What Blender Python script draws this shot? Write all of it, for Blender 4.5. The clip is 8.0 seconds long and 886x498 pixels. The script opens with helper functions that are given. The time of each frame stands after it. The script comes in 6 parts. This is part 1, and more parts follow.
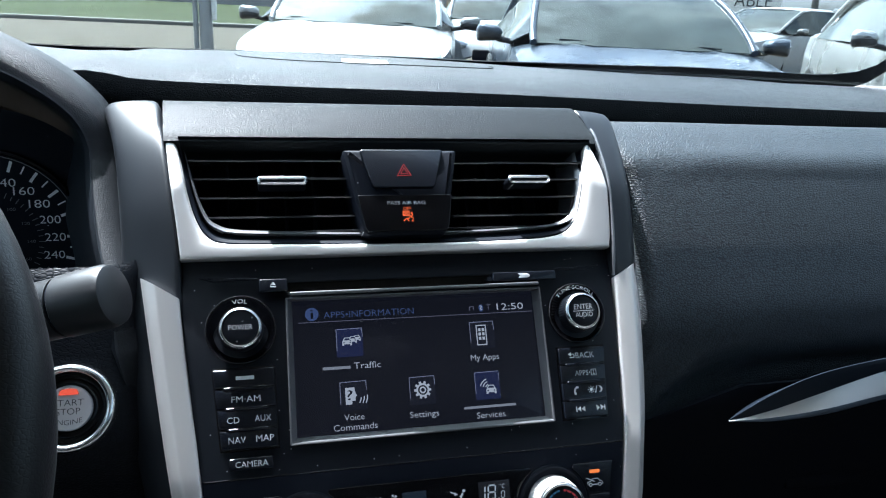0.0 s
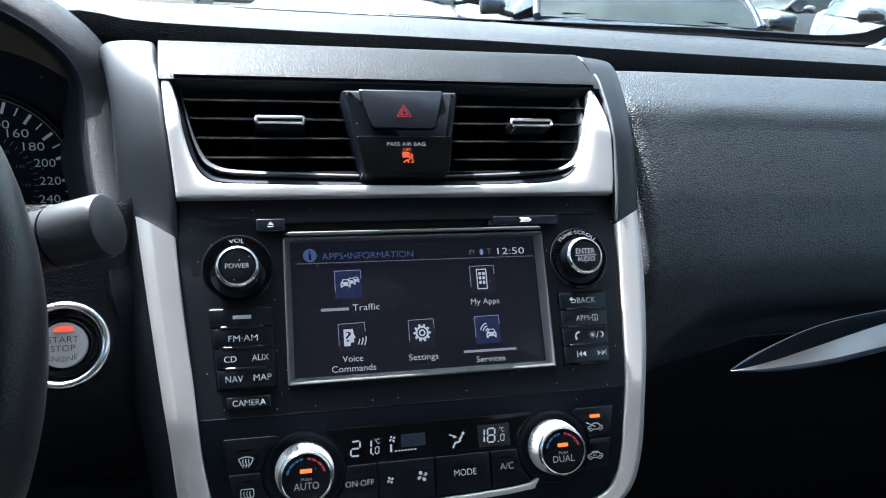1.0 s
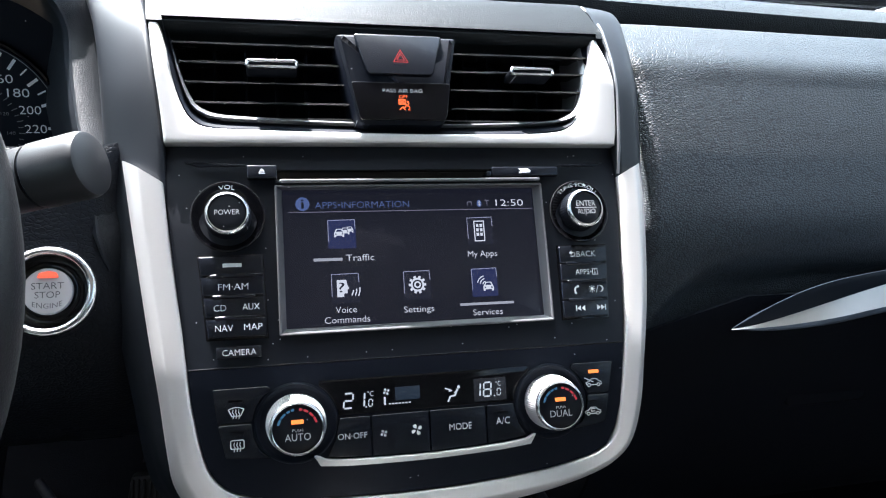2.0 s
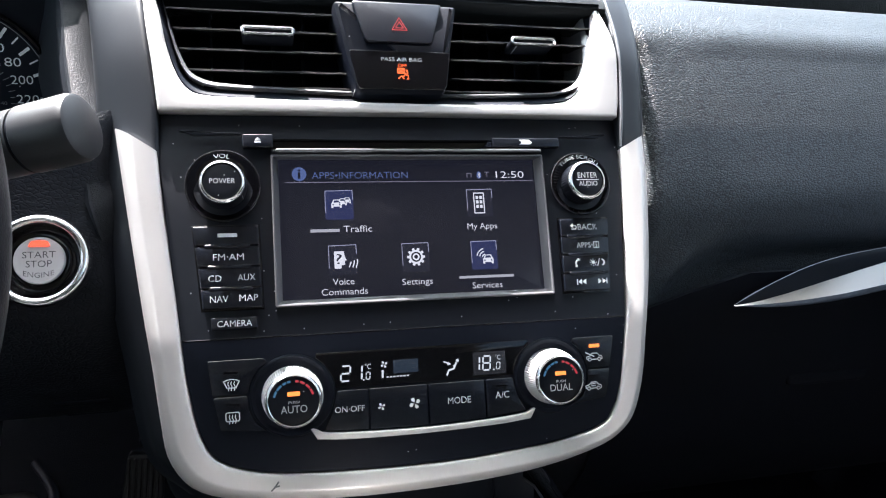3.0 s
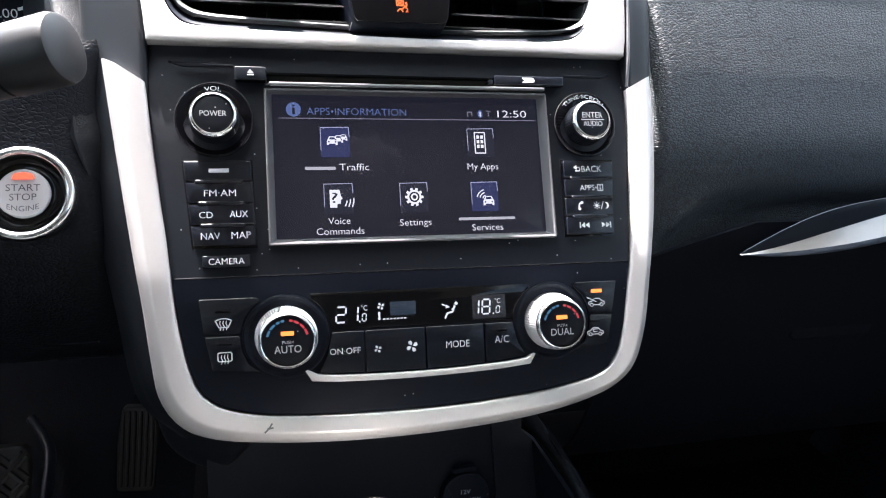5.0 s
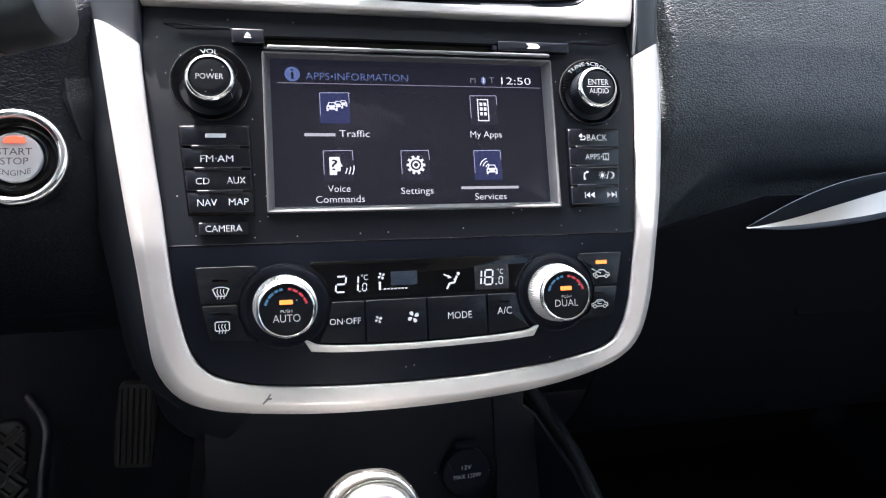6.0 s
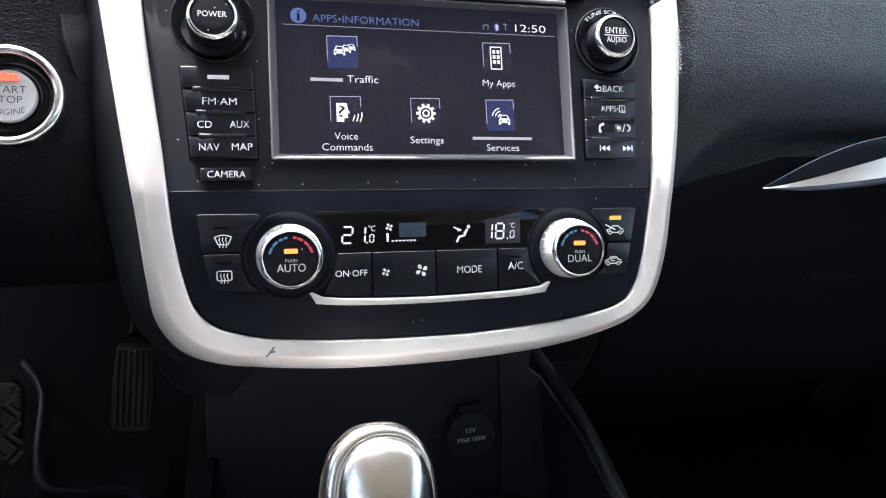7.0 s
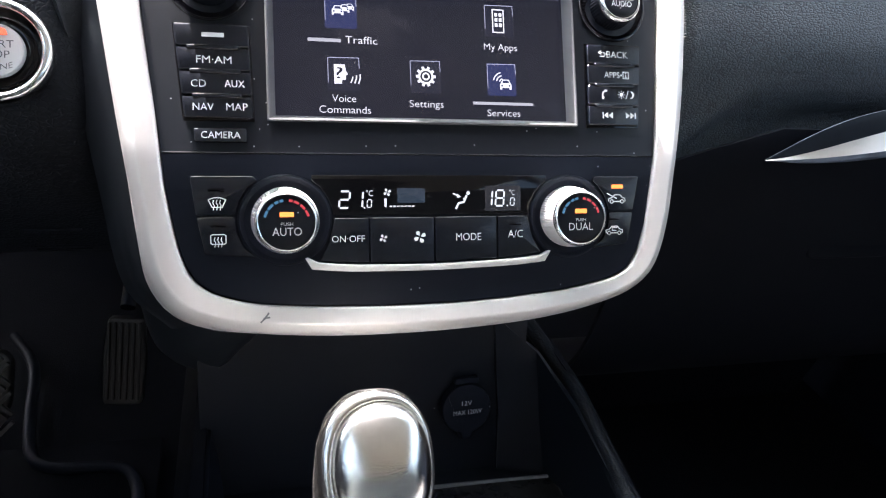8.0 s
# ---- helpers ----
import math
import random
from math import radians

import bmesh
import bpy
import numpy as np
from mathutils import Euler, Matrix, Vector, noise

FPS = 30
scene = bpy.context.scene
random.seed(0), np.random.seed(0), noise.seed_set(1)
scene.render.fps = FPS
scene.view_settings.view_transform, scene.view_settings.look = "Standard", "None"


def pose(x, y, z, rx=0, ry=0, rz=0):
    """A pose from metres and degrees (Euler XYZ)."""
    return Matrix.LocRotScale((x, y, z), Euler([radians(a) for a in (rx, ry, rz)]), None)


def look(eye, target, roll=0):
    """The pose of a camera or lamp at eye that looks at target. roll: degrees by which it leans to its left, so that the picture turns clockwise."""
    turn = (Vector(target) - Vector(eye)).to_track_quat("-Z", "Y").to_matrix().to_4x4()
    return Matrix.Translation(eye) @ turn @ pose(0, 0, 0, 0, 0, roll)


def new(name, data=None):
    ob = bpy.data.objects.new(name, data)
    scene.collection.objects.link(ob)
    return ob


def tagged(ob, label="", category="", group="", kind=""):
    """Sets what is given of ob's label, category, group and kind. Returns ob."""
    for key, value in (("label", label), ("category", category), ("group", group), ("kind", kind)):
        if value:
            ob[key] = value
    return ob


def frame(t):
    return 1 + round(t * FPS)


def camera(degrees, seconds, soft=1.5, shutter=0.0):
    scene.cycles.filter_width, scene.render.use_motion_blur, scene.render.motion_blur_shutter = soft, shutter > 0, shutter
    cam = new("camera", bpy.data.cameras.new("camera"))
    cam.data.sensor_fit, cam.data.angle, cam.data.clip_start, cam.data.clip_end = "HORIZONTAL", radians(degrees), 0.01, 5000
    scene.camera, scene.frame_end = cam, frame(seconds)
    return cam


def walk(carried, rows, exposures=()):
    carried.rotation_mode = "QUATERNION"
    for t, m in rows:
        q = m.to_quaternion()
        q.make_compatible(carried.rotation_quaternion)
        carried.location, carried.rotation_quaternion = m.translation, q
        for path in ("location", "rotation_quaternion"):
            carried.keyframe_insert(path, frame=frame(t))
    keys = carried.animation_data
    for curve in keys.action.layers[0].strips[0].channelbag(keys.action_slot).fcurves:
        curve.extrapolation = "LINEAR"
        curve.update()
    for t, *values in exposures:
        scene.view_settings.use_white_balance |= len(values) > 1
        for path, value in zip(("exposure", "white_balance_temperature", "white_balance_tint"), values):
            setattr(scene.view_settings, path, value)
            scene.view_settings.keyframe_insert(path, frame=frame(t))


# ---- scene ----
cam = camera(62.33, 8.0, soft=1.1)
# seconds, place in metres, turn in degrees
ROWS = [
    (0.0, -0.1001, -0.3872, 1.0838, 71.705, -2.900, -13.934),
    (0.5, -0.0998, -0.3906, 1.0716, 71.099, -3.007, -13.865),
    (1.0, -0.0983, -0.3885, 1.0592, 70.030, -3.154, -13.735),
    (1.5, -0.0960, -0.3854, 1.0469, 68.979, -3.447, -13.730),
    (3.0, -0.0933, -0.3808, 1.0261, 67.468, -3.820, -13.719),
    (3.5, -0.0920, -0.3786, 1.0179, 66.808, -4.040, -13.849),
    (4.0, -0.0919, -0.3774, 1.0143, 66.072, -4.151, -13.792),
    (4.5, -0.0913, -0.3770, 1.0088, 65.665, -4.214, -13.670),
    (6.0, -0.0905, -0.3722, 0.9915, 64.138, -4.494, -13.599),
    (6.5, -0.0925, -0.3684, 0.9806, 63.432, -4.899, -13.506),
    (7.0, -0.0946, -0.3656, 0.9711, 62.560, -5.250, -13.511),
    (7.5, -0.0952, -0.3647, 0.9660, 61.922, -5.611, -13.637),
    (8.0, -0.0960, -0.3628, 0.9591, 61.323, -6.015, -13.737),
]
# seconds, stops, kelvin, tint
EXPOSURES = [(0.0, 2.83, 5550, 8), (1.5, 3.6, 5820, 11), (3.0, 3.95, 6250, 16), (8.0, 4.5, 6400, 18)]
walk(cam, [(t, pose(x, y, z, rx, ry, rz)) for t, x, y, z, rx, ry, rz in ROWS], EXPOSURES)
# ---- light ----
SUN_EL, SUN_AZ = 57.4, -19.0   # degrees; azimuth from straight ahead, minus to the driver's side
world = bpy.data.worlds.new("sky")
scene.world = world
world.use_nodes = True
sky = world.node_tree.nodes.new("ShaderNodeTexSky")
sky.sky_type, sky.sun_disc = "NISHITA", False
sky.sun_elevation, sky.sun_rotation = radians(SUN_EL), radians(SUN_AZ)
sky.air_density, sky.dust_density, sky.ozone_density = 1.0, 5.0, 0.6
nodes, links = world.node_tree.nodes, world.node_tree.links
# broken white cloud over the whole sky
way = nodes.new("ShaderNodeTexCoord")
puff = nodes.new("ShaderNodeTexNoise")
puff.inputs["Scale"].default_value, puff.inputs["Detail"].default_value, puff.inputs["Roughness"].default_value = 6.5, 7.0, 0.58
veil = nodes.new("ShaderNodeMapRange")
veil.interpolation_type = "SMOOTHSTEP"
veil.inputs["From Min"].default_value, veil.inputs["From Max"].default_value = 0.46, 0.57
grey, gain, cover = nodes.new("ShaderNodeRGBToBW"), nodes.new("ShaderNodeMath"), nodes.new("ShaderNodeMix")
gain.operation, gain.inputs[1].default_value = "MULTIPLY", 2.3
cover.data_type = "RGBA"
links.new(way.outputs["Generated"], puff.inputs["Vector"])
links.new(puff.outputs["Fac"], veil.inputs["Value"])
links.new(veil.outputs["Result"], cover.inputs["Factor"])
links.new(sky.outputs[0], grey.inputs[0])
links.new(grey.outputs[0], gain.inputs[0])
links.new(sky.outputs[0], cover.inputs["A"])
links.new(gain.outputs[0], cover.inputs["B"])
links.new(cover.outputs["Result"], nodes["Background"].inputs[0])
nodes["Background"].inputs[1].default_value = 0.105
sun = new("sun", bpy.data.lights.new("sun", "SUN"))
sun.data.energy, sun.data.angle, sun.data.color = 3.4, radians(0.6), (1.0, 0.95, 0.88)
far = Vector((math.sin(radians(SUN_AZ)) * math.cos(radians(SUN_EL)), math.cos(radians(SUN_AZ)) * math.cos(radians(SUN_EL)), math.sin(radians(SUN_EL))))
sun.matrix_world = look(far * 50, (0, 0, 0))
# ---- materials ----
def material(name, colour, rough=0.5, metal=0.0, grain=0.0, grain_size=0.001, cells=0.0, cell_size=0.003, wear=0.12, wear_size=0.05, spec=0.5, coat=0.0, dust=0.0, furrow=0.3):
    """A surface with slow stains, fine grain and, for leather, cells with furrow shade in the colour."""
    m = bpy.data.materials.new(name)
    m.use_nodes = True
    nt = m.node_tree
    b = nt.nodes["Principled BSDF"]
    b.inputs["Metallic"].default_value = metal
    b.inputs["Specular IOR Level"].default_value = spec
    b.inputs["Coat Weight"].default_value = coat
    b.inputs["Coat Roughness"].default_value = 0.05
    co = nt.nodes.new("ShaderNodeTexCoord")
    def tex(kind, size, **kw):
        n = nt.nodes.new(kind)
        n.inputs["Scale"].default_value = 1.0 / size
        nt.links.new(co.outputs["Object"], n.inputs["Vector"])
        for k, v in kw.items():
            n.inputs[k].default_value = v
        return n
    slow = tex("ShaderNodeTexNoise", wear_size, Detail=5.0, Roughness=0.6)
    mix = nt.nodes.new("ShaderNodeMix")
    mix.data_type = "RGBA"
    mix.inputs["A"].default_value = [c * (1 - wear) for c in colour[:3]] + [1]
    mix.inputs["B"].default_value = [min(1, c * (1 + wear)) for c in colour[:3]] + [1]
    nt.links.new(slow.outputs["Fac"], mix.inputs["Factor"])
    last = mix.outputs["Result"]
    if dust:
        spots = tex("ShaderNodeTexVoronoi", 0.011)
        spots.voronoi_dimensions = "2D"
        apart, plan = nt.nodes.new("ShaderNodeSeparateXYZ"), nt.nodes.new("ShaderNodeCombineXYZ")
        nt.links.new(co.outputs["Object"], apart.inputs[0])
        nt.links.new(apart.outputs["X"], plan.inputs["X"])
        nt.links.new(apart.outputs["Z"], plan.inputs["Y"])
        nt.links.new(plan.outputs[0], spots.inputs["Vector"])
        lim = nt.nodes.new("ShaderNodeMapRange")
        lim.inputs["From Min"].default_value, lim.inputs["From Max"].default_value = 0.040, 0.022
        nt.links.new(spots.outputs["Distance"], lim.inputs["Value"])
        pick = nt.nodes.new("ShaderNodeMath")
        pick.operation = "MULTIPLY"
        thin = nt.nodes.new("ShaderNodeMath")
        thin.operation = "GREATER_THAN"
        thin.inputs[1].default_value = 1.0 - dust
        nt.links.new(spots.outputs["Color"], thin.inputs[0])
        nt.links.new(lim.outputs["Result"], pick.inputs[0])
        nt.links.new(thin.outputs[0], pick.inputs[1])
        speck = nt.nodes.new("ShaderNodeMix")
        speck.data_type = "RGBA"
        speck.inputs["B"].default_value = (0.45, 0.45, 0.45, 1)
        nt.links.new(pick.outputs[0], speck.inputs["Factor"])
        nt.links.new(last, speck.inputs["A"])
        last = speck.outputs["Result"]
    nt.links.new(last, b.inputs["Base Color"])
    r = nt.nodes.new("ShaderNodeMapRange")
    r.inputs["To Min"].default_value, r.inputs["To Max"].default_value = rough * 0.85, min(1, rough * 1.15)
    nt.links.new(slow.outputs["Fac"], r.inputs["Value"])
    nt.links.new(r.outputs["Result"], b.inputs["Roughness"])
    normal = None
    if cells:
        warp = tex("ShaderNodeTexNoise", cell_size * 2.5, Detail=2.0)
        add = nt.nodes.new("ShaderNodeMixRGB")
        add.blend_type = "ADD"
        add.inputs["Fac"].default_value = cell_size * 0.9
        nt.links.new(co.outputs["Object"], add.inputs["Color1"])
        nt.links.new(warp.outputs["Color"], add.inputs["Color2"])
        v = nt.nodes.new("ShaderNodeTexVoronoi")
        v.feature = "DISTANCE_TO_EDGE"
        v.inputs["Scale"].default_value = 1.0 / cell_size
        wide = nt.nodes.new("ShaderNodeVectorMath")
        wide.operation, wide.inputs[1].default_value = "MULTIPLY", (0.62, 1.0, 1.0)
        nt.links.new(add.outputs["Color"], wide.inputs[0])
        nt.links.new(wide.outputs[0], v.inputs["Vector"])
        crown = nt.nodes.new("ShaderNodeMapRange")
        crown.interpolation_type = "SMOOTHSTEP"
        crown.inputs["From Max"].default_value = 0.22
        nt.links.new(v.outputs["Distance"], crown.inputs["Value"])
        # shade in the furrows between cells, multiplied into the base colour
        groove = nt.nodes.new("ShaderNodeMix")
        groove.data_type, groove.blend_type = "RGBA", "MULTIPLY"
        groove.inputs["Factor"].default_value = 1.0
        furrow_shade = nt.nodes.new("ShaderNodeMapRange")
        furrow_shade.inputs["To Min"].default_value, furrow_shade.inputs["To Max"].default_value = 1.0 - furrow, 1.0
        nt.links.new(crown.outputs["Result"], furrow_shade.inputs["Value"])
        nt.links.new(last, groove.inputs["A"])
        nt.links.new(furrow_shade.outputs["Result"], groove.inputs["B"])
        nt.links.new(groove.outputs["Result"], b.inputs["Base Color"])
        bump = nt.nodes.new("ShaderNodeBump")
        bump.inputs["Strength"].default_value = cells
        bump.inputs["Distance"].default_value = cell_size * 0.21
        nt.links.new(crown.outputs["Result"], bump.inputs["Height"])
        normal = bump
    if grain:
        fine = tex("ShaderNodeTexNoise", grain_size, Detail=3.0, Roughness=0.6)
        bump = nt.nodes.new("ShaderNodeBump")
        bump.inputs["Strength"].default_value = grain
        bump.inputs["Distance"].default_value = grain_size * 0.4
        nt.links.new(fine.outputs["Fac"], bump.inputs["Height"])
        if normal:
            nt.links.new(normal.outputs["Normal"], bump.inputs["Normal"])
        normal = bump
    if normal:
        nt.links.new(normal.outputs["Normal"], b.inputs["Normal"])
    return m


def glowing(name, colour, strength, base=(0.006, 0.006, 0.007)):
    m = bpy.data.materials.new(name)
    m.use_nodes = True
    b = m.node_tree.nodes["Principled BSDF"]
    b.inputs["Base Color"].default_value = (*base, 1)
    b.inputs["Roughness"].default_value = 0.22
    b.inputs["Specular IOR Level"].default_value = 0.28
    b.inputs["Emission Color"].default_value = (*colour, 1)
    b.inputs["Emission Strength"].default_value = strength
    return m


def pane(name, tint=(1, 1, 1), gloss=0.06):
    """Thin clear glass: see-through, with a mirror that grows at grazing angles."""
    m = bpy.data.materials.new(name)
    m.use_nodes = True
    nt = m.node_tree
    nt.nodes.remove(nt.nodes["Principled BSDF"])
    out = nt.nodes["Material Output"]
    clear, mirror, mix, fr, up, rng = (nt.nodes.new("ShaderNode" + k) for k in ("BsdfTransparent", "BsdfGlossy", "MixShader", "LayerWeight", "Math", "MapRange"))
    clear.inputs[0].default_value = (*tint, 1)
    mirror.inputs["Roughness"].default_value = 0.02
    up.operation, up.inputs[1].default_value = "POWER", 5.0
    rng.inputs["To Min"].default_value, rng.inputs["To Max"].default_value = gloss, 0.9
    nt.links.new(fr.outputs["Facing"], up.inputs[0])
    nt.links.new(up.outputs[0], rng.inputs["Value"])
    nt.links.new(rng.outputs["Result"], mix.inputs[0])
    nt.links.new(clear.outputs[0], mix.inputs[1])
    nt.links.new(mirror.outputs[0], mix.inputs[2])
    nt.links.new(mix.outputs[0], out.inputs[0])
    return m


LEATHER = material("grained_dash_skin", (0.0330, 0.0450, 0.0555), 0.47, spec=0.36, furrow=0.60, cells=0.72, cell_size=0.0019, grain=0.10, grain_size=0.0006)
# darker copy of the dash skin, with the knee panel's shade in its colour
LEATHER_L = material("grained_skin_shaded", (0.0066, 0.0090, 0.0135), 0.48, spec=0.17, cells=0.45, cell_size=0.0022, grain=0.12, grain_size=0.0006)
PAD = material("fine_grained_dash_pad", (0.0085, 0.0104, 0.0126), 0.34, spec=0.16, cells=0.95, cell_size=0.0016, grain=0.2, grain_size=0.0009)
BAND = material("fine_grained_band", (0.0165, 0.0190, 0.0210), 0.36, spec=0.06, cells=0.48, cell_size=0.0011, grain=0.15, grain_size=0.0007)
SATIN = material("satin_black_plastic", (0.0044, 0.0060, 0.0098), 0.48, spec=0.20, grain=0.06, grain_size=0.0005, dust=0.34)
MATT = material("matt_black_plastic", (0.0046, 0.0066, 0.0118), 0.55, spec=0.10, grain=0.15, grain_size=0.0007, dust=0.16)
CONSOLE = material("console_plastic", (0.0050, 0.0070, 0.0112), 0.36, spec=0.12, grain=0.12, grain_size=0.0007, dust=0.1)
GLOVE = material("dull_black_plastic", (0.0034, 0.0046, 0.0076), 0.6, spec=0.06, grain=0.2, grain_size=0.0008)
HOOD_IN = material("smooth_hood_lining", (0.014, 0.0175, 0.0225), 0.5, spec=0.2, grain=0.15, grain_size=0.0008)
HOOD = material("soft_black_hood", (0.0145, 0.0175, 0.0215), 0.5, spec=0.15, cells=0.6, cell_size=0.0011, grain=0.1, grain_size=0.0006)
PILLAR = material("dark_grey_paint", (0.0125, 0.0150, 0.0190), 0.42, metal=0.0, spec=0.22, grain=0.10, grain_size=0.0004, dust=0.08)
SLAT = material("vent_slat_plastic", (0.007, 0.008, 0.010), 0.26, spec=0.9)
GLOSS = material("gloss_black_plastic", (0.003, 0.003, 0.004), 0.08, spec=0.35)
BUTTON = material("black_button", (0.0036, 0.0052, 0.0092), 0.24, spec=0.5, grain=0.04, grain_size=0.0005)
EDGE = material("polished_black_edge", (0.02, 0.021, 0.024), 0.2, spec=0.9)
SILVER = material("silver_paint", (0.69, 0.672, 0.655), 0.42, metal=0.5, wear=0.05, grain=0.03, grain_size=0.0004, dust=0.05)
BEZEL = material("grey_bezel_paint", (0.14, 0.144, 0.152), 0.32, metal=0.4, wear=0.04)
CHROME = material("chrome", (0.90, 0.905, 0.91), 0.20, metal=1.0, wear=0.04)
RIBBED = material("satin_chrome", (0.74, 0.74, 0.74), 0.34, metal=0.55, wear=0.05)
LEGEND = material("white_print", (0.70, 0.71, 0.72), 0.5, wear=0.03)
RED = material("red_print", (0.55, 0.03, 0.03), 0.4)
RUBBER = material("pedal_rubber", (0.012, 0.0118, 0.0118), 0.5, grain=0.3, grain_size=0.002)
CARPET = material("black_carpet", (0.0040, 0.0048, 0.0068), 0.95, spec=0.05, grain=0.8, grain_size=0.0016)
CLOTH = material("grey_headliner", (0.62, 0.61, 0.59), 0.9, grain=0.3, grain_size=0.002)
STICKER = material("white_sticker", (0.72, 0.72, 0.70), 0.45)
BUTTON_WHITE = material("milky_button", (0.42, 0.42, 0.43), 0.3)
INK = material("dark_ink", (0.03, 0.03, 0.035), 0.5)
LED = glowing("amber_led", (1.0, 0.24, 0.05), 0.13)
LED_RED = glowing("red_led", (1.0, 0.12, 0.06), 0.11)
AMBER = glowing("amber_symbol", (1.0, 0.15, 0.04), 0.14)
LCD = glowing("lcd_digits", (0.78, 0.86, 0.92), 0.055)
BLUE_ARC = glowing("blue_mark", (0.05, 0.15, 0.26), 0.06)
RED_ARC = glowing("red_mark", (0.36, 0.04, 0.05), 0.075)
SCREEN_TEXT = glowing("screen_text", (0.75, 0.78, 0.85), 0.062)
SCREEN_BLUE = glowing("screen_blue", (0.10, 0.15, 0.34), 0.055)
SCREEN_DIM = glowing("screen_text_dim", (0.5, 0.52, 0.58), 0.05)
SCREEN_LINE = glowing("screen_line", (0.12, 0.12, 0.16), 0.1)
SCREEN = glowing("screen_ground", (0.030, 0.033, 0.056), 0.021)
TILE = glowing("icon_tile", (0.022, 0.024, 0.040), 0.05)
TILE_BLUE = glowing("icon_tile_blue", (0.045, 0.058, 0.17), 0.036)
TILE_EDGE = glowing("icon_tile_edge", (0.25, 0.27, 0.36), 0.10)
GLASS = pane("clear_glass", (0.61, 0.655, 0.65), 0.04)
# ---- building tools ----
STACK = pose(0, 0, 0.83, -32.5, 0, 0)                                   # the reclined face of the centre stack: x right, y into it, z up along it
CAR = pose(0, 0, 0.83, -1.5, 0, 0) @ pose(0, 0, -0.83)                  # the car, standing a little nose down
CLIMATE = STACK @ pose(0, 0, -0.017, 9.0, 0, 0) @ pose(0, 0, 0.017)     # the lower panel folds back a little


def thing(name, label, category, m=None, group="", kind=""):
    ob = new(name)
    ob.empty_display_size = 0.02
    ob.matrix_world = m or Matrix()
    return tagged(ob, label, category, group, kind)


def mesh_of(name, bm, mats, angle=40):
    me = bpy.data.meshes.new(name)
    bmesh.ops.recalc_face_normals(bm, faces=bm.faces)
    bm.to_mesh(me)
    bm.free()
    for m in mats if isinstance(mats, (list, tuple)) else [mats]:
        me.materials.append(m)
    me.shade_smooth()
    me.set_sharp_from_angle(angle=radians(angle))
    return me


def part(name, bm, mats, parent, label="", angle=40):
    ob = new(name, mesh_of(name, bm, mats, angle))
    ob.parent = parent
    return tagged(ob, label)


def spline(points, n):
    """n points along a smooth curve through the given ones, evenly spaced."""
    p = np.array(points, float)
    q = np.vstack([2 * p[0] - p[1], p, 2 * p[-1] - p[-2]])
    out = []
    for i in range(1, len(q) - 2):
        for u in np.linspace(0, 1, 16, endpoint=False):
            a, b, c, d = q[i - 1:i + 3]
            out.append(0.5 * (2 * b + (c - a) * u + (2 * a - 5 * b + 4 * c - d) * u * u + (3 * b - a - 3 * c + d) * u ** 3))
    out = np.array(out + [p[-1]])
    s = np.concatenate([[0], np.cumsum(np.linalg.norm(np.diff(out, axis=0), axis=1))])
    t = np.linspace(0, s[-1], n)
    return np.stack([np.interp(t, s, out[:, k]) for k in range(p.shape[1])], 1)


def loft(rows, closed=False, loop=False, caps=False, bm=None, mat=0, scale=1.0):
    """Skin over rows of points. closed: each row is a ring; loop: the last row joins the first."""
    bm = bm or bmesh.new()
    vs = [[bm.verts.new([c * scale for c in p]) for p in row] for row in rows]
    n = len(vs[0])
    for i in range(len(vs) if loop else len(vs) - 1):
        a, b = vs[i], vs[(i + 1) % len(vs)]
        for j in range(n if closed else n - 1):
            f = bm.faces.new((a[j], a[(j + 1) % n], b[(j + 1) % n], b[j]))
            f.material_index = mat
    if caps:
        for row in (vs[0], vs[-1]):
            bm.faces.new(row).material_index = mat
    return bm


def inset(poly, d):
    """The outline moved inwards by d (x, z pairs in a ring)."""
    p = np.array(poly, float)
    area = sum(p[i][0] * p[i - 1][1] - p[i - 1][0] * p[i][1] for i in range(len(p)))
    s = -1 if area > 0 else 1
    out = []
    for i in range(len(p)):
        a, b, c = p[i - 1], p[i], p[(i + 1) % len(p)]
        u, v = (b - a) / (np.linalg.norm(b - a) + 1e-9), (c - b) / (np.linalg.norm(c - b) + 1e-9)
        nu, nv = np.array([-u[1], u[0]]) * s, np.array([-v[1], v[0]]) * s
        k = nu + nv
        out.append(b + d * k / max(0.35, 1 + nu @ nv))
    return out


def rounded(x0, z0, x1, z1, r, n=4):
    pts = []
    for cx, cz, a in ((x1 - r, z1 - r, 0), (x0 + r, z1 - r, 90), (x0 + r, z0 + r, 180), (x1 - r, z0 + r, 270)):
        pts += [(cx + r * math.cos(radians(a + 90 * i / n)), cz + r * math.sin(radians(a + 90 * i / n))) for i in range(n + 1)]
    return pts


def soften(poly, r, n=3):
    """The outline with its corners rounded."""
    out = []
    for i in range(len(poly)):
        a, b, c = (np.array(poly[k % len(poly)], float) for k in (i - 1, i, i + 1))
        la, lc = np.linalg.norm(a - b), np.linalg.norm(c - b)
        k = min(r, la * 0.45, lc * 0.45)
        p, q = b + (a - b) / la * k, b + (c - b) / lc * k
        for u in np.linspace(0, 1, n + 1):
            out.append((1 - u) ** 2 * p + 2 * u * (1 - u) * b + u * u * q)
    return out


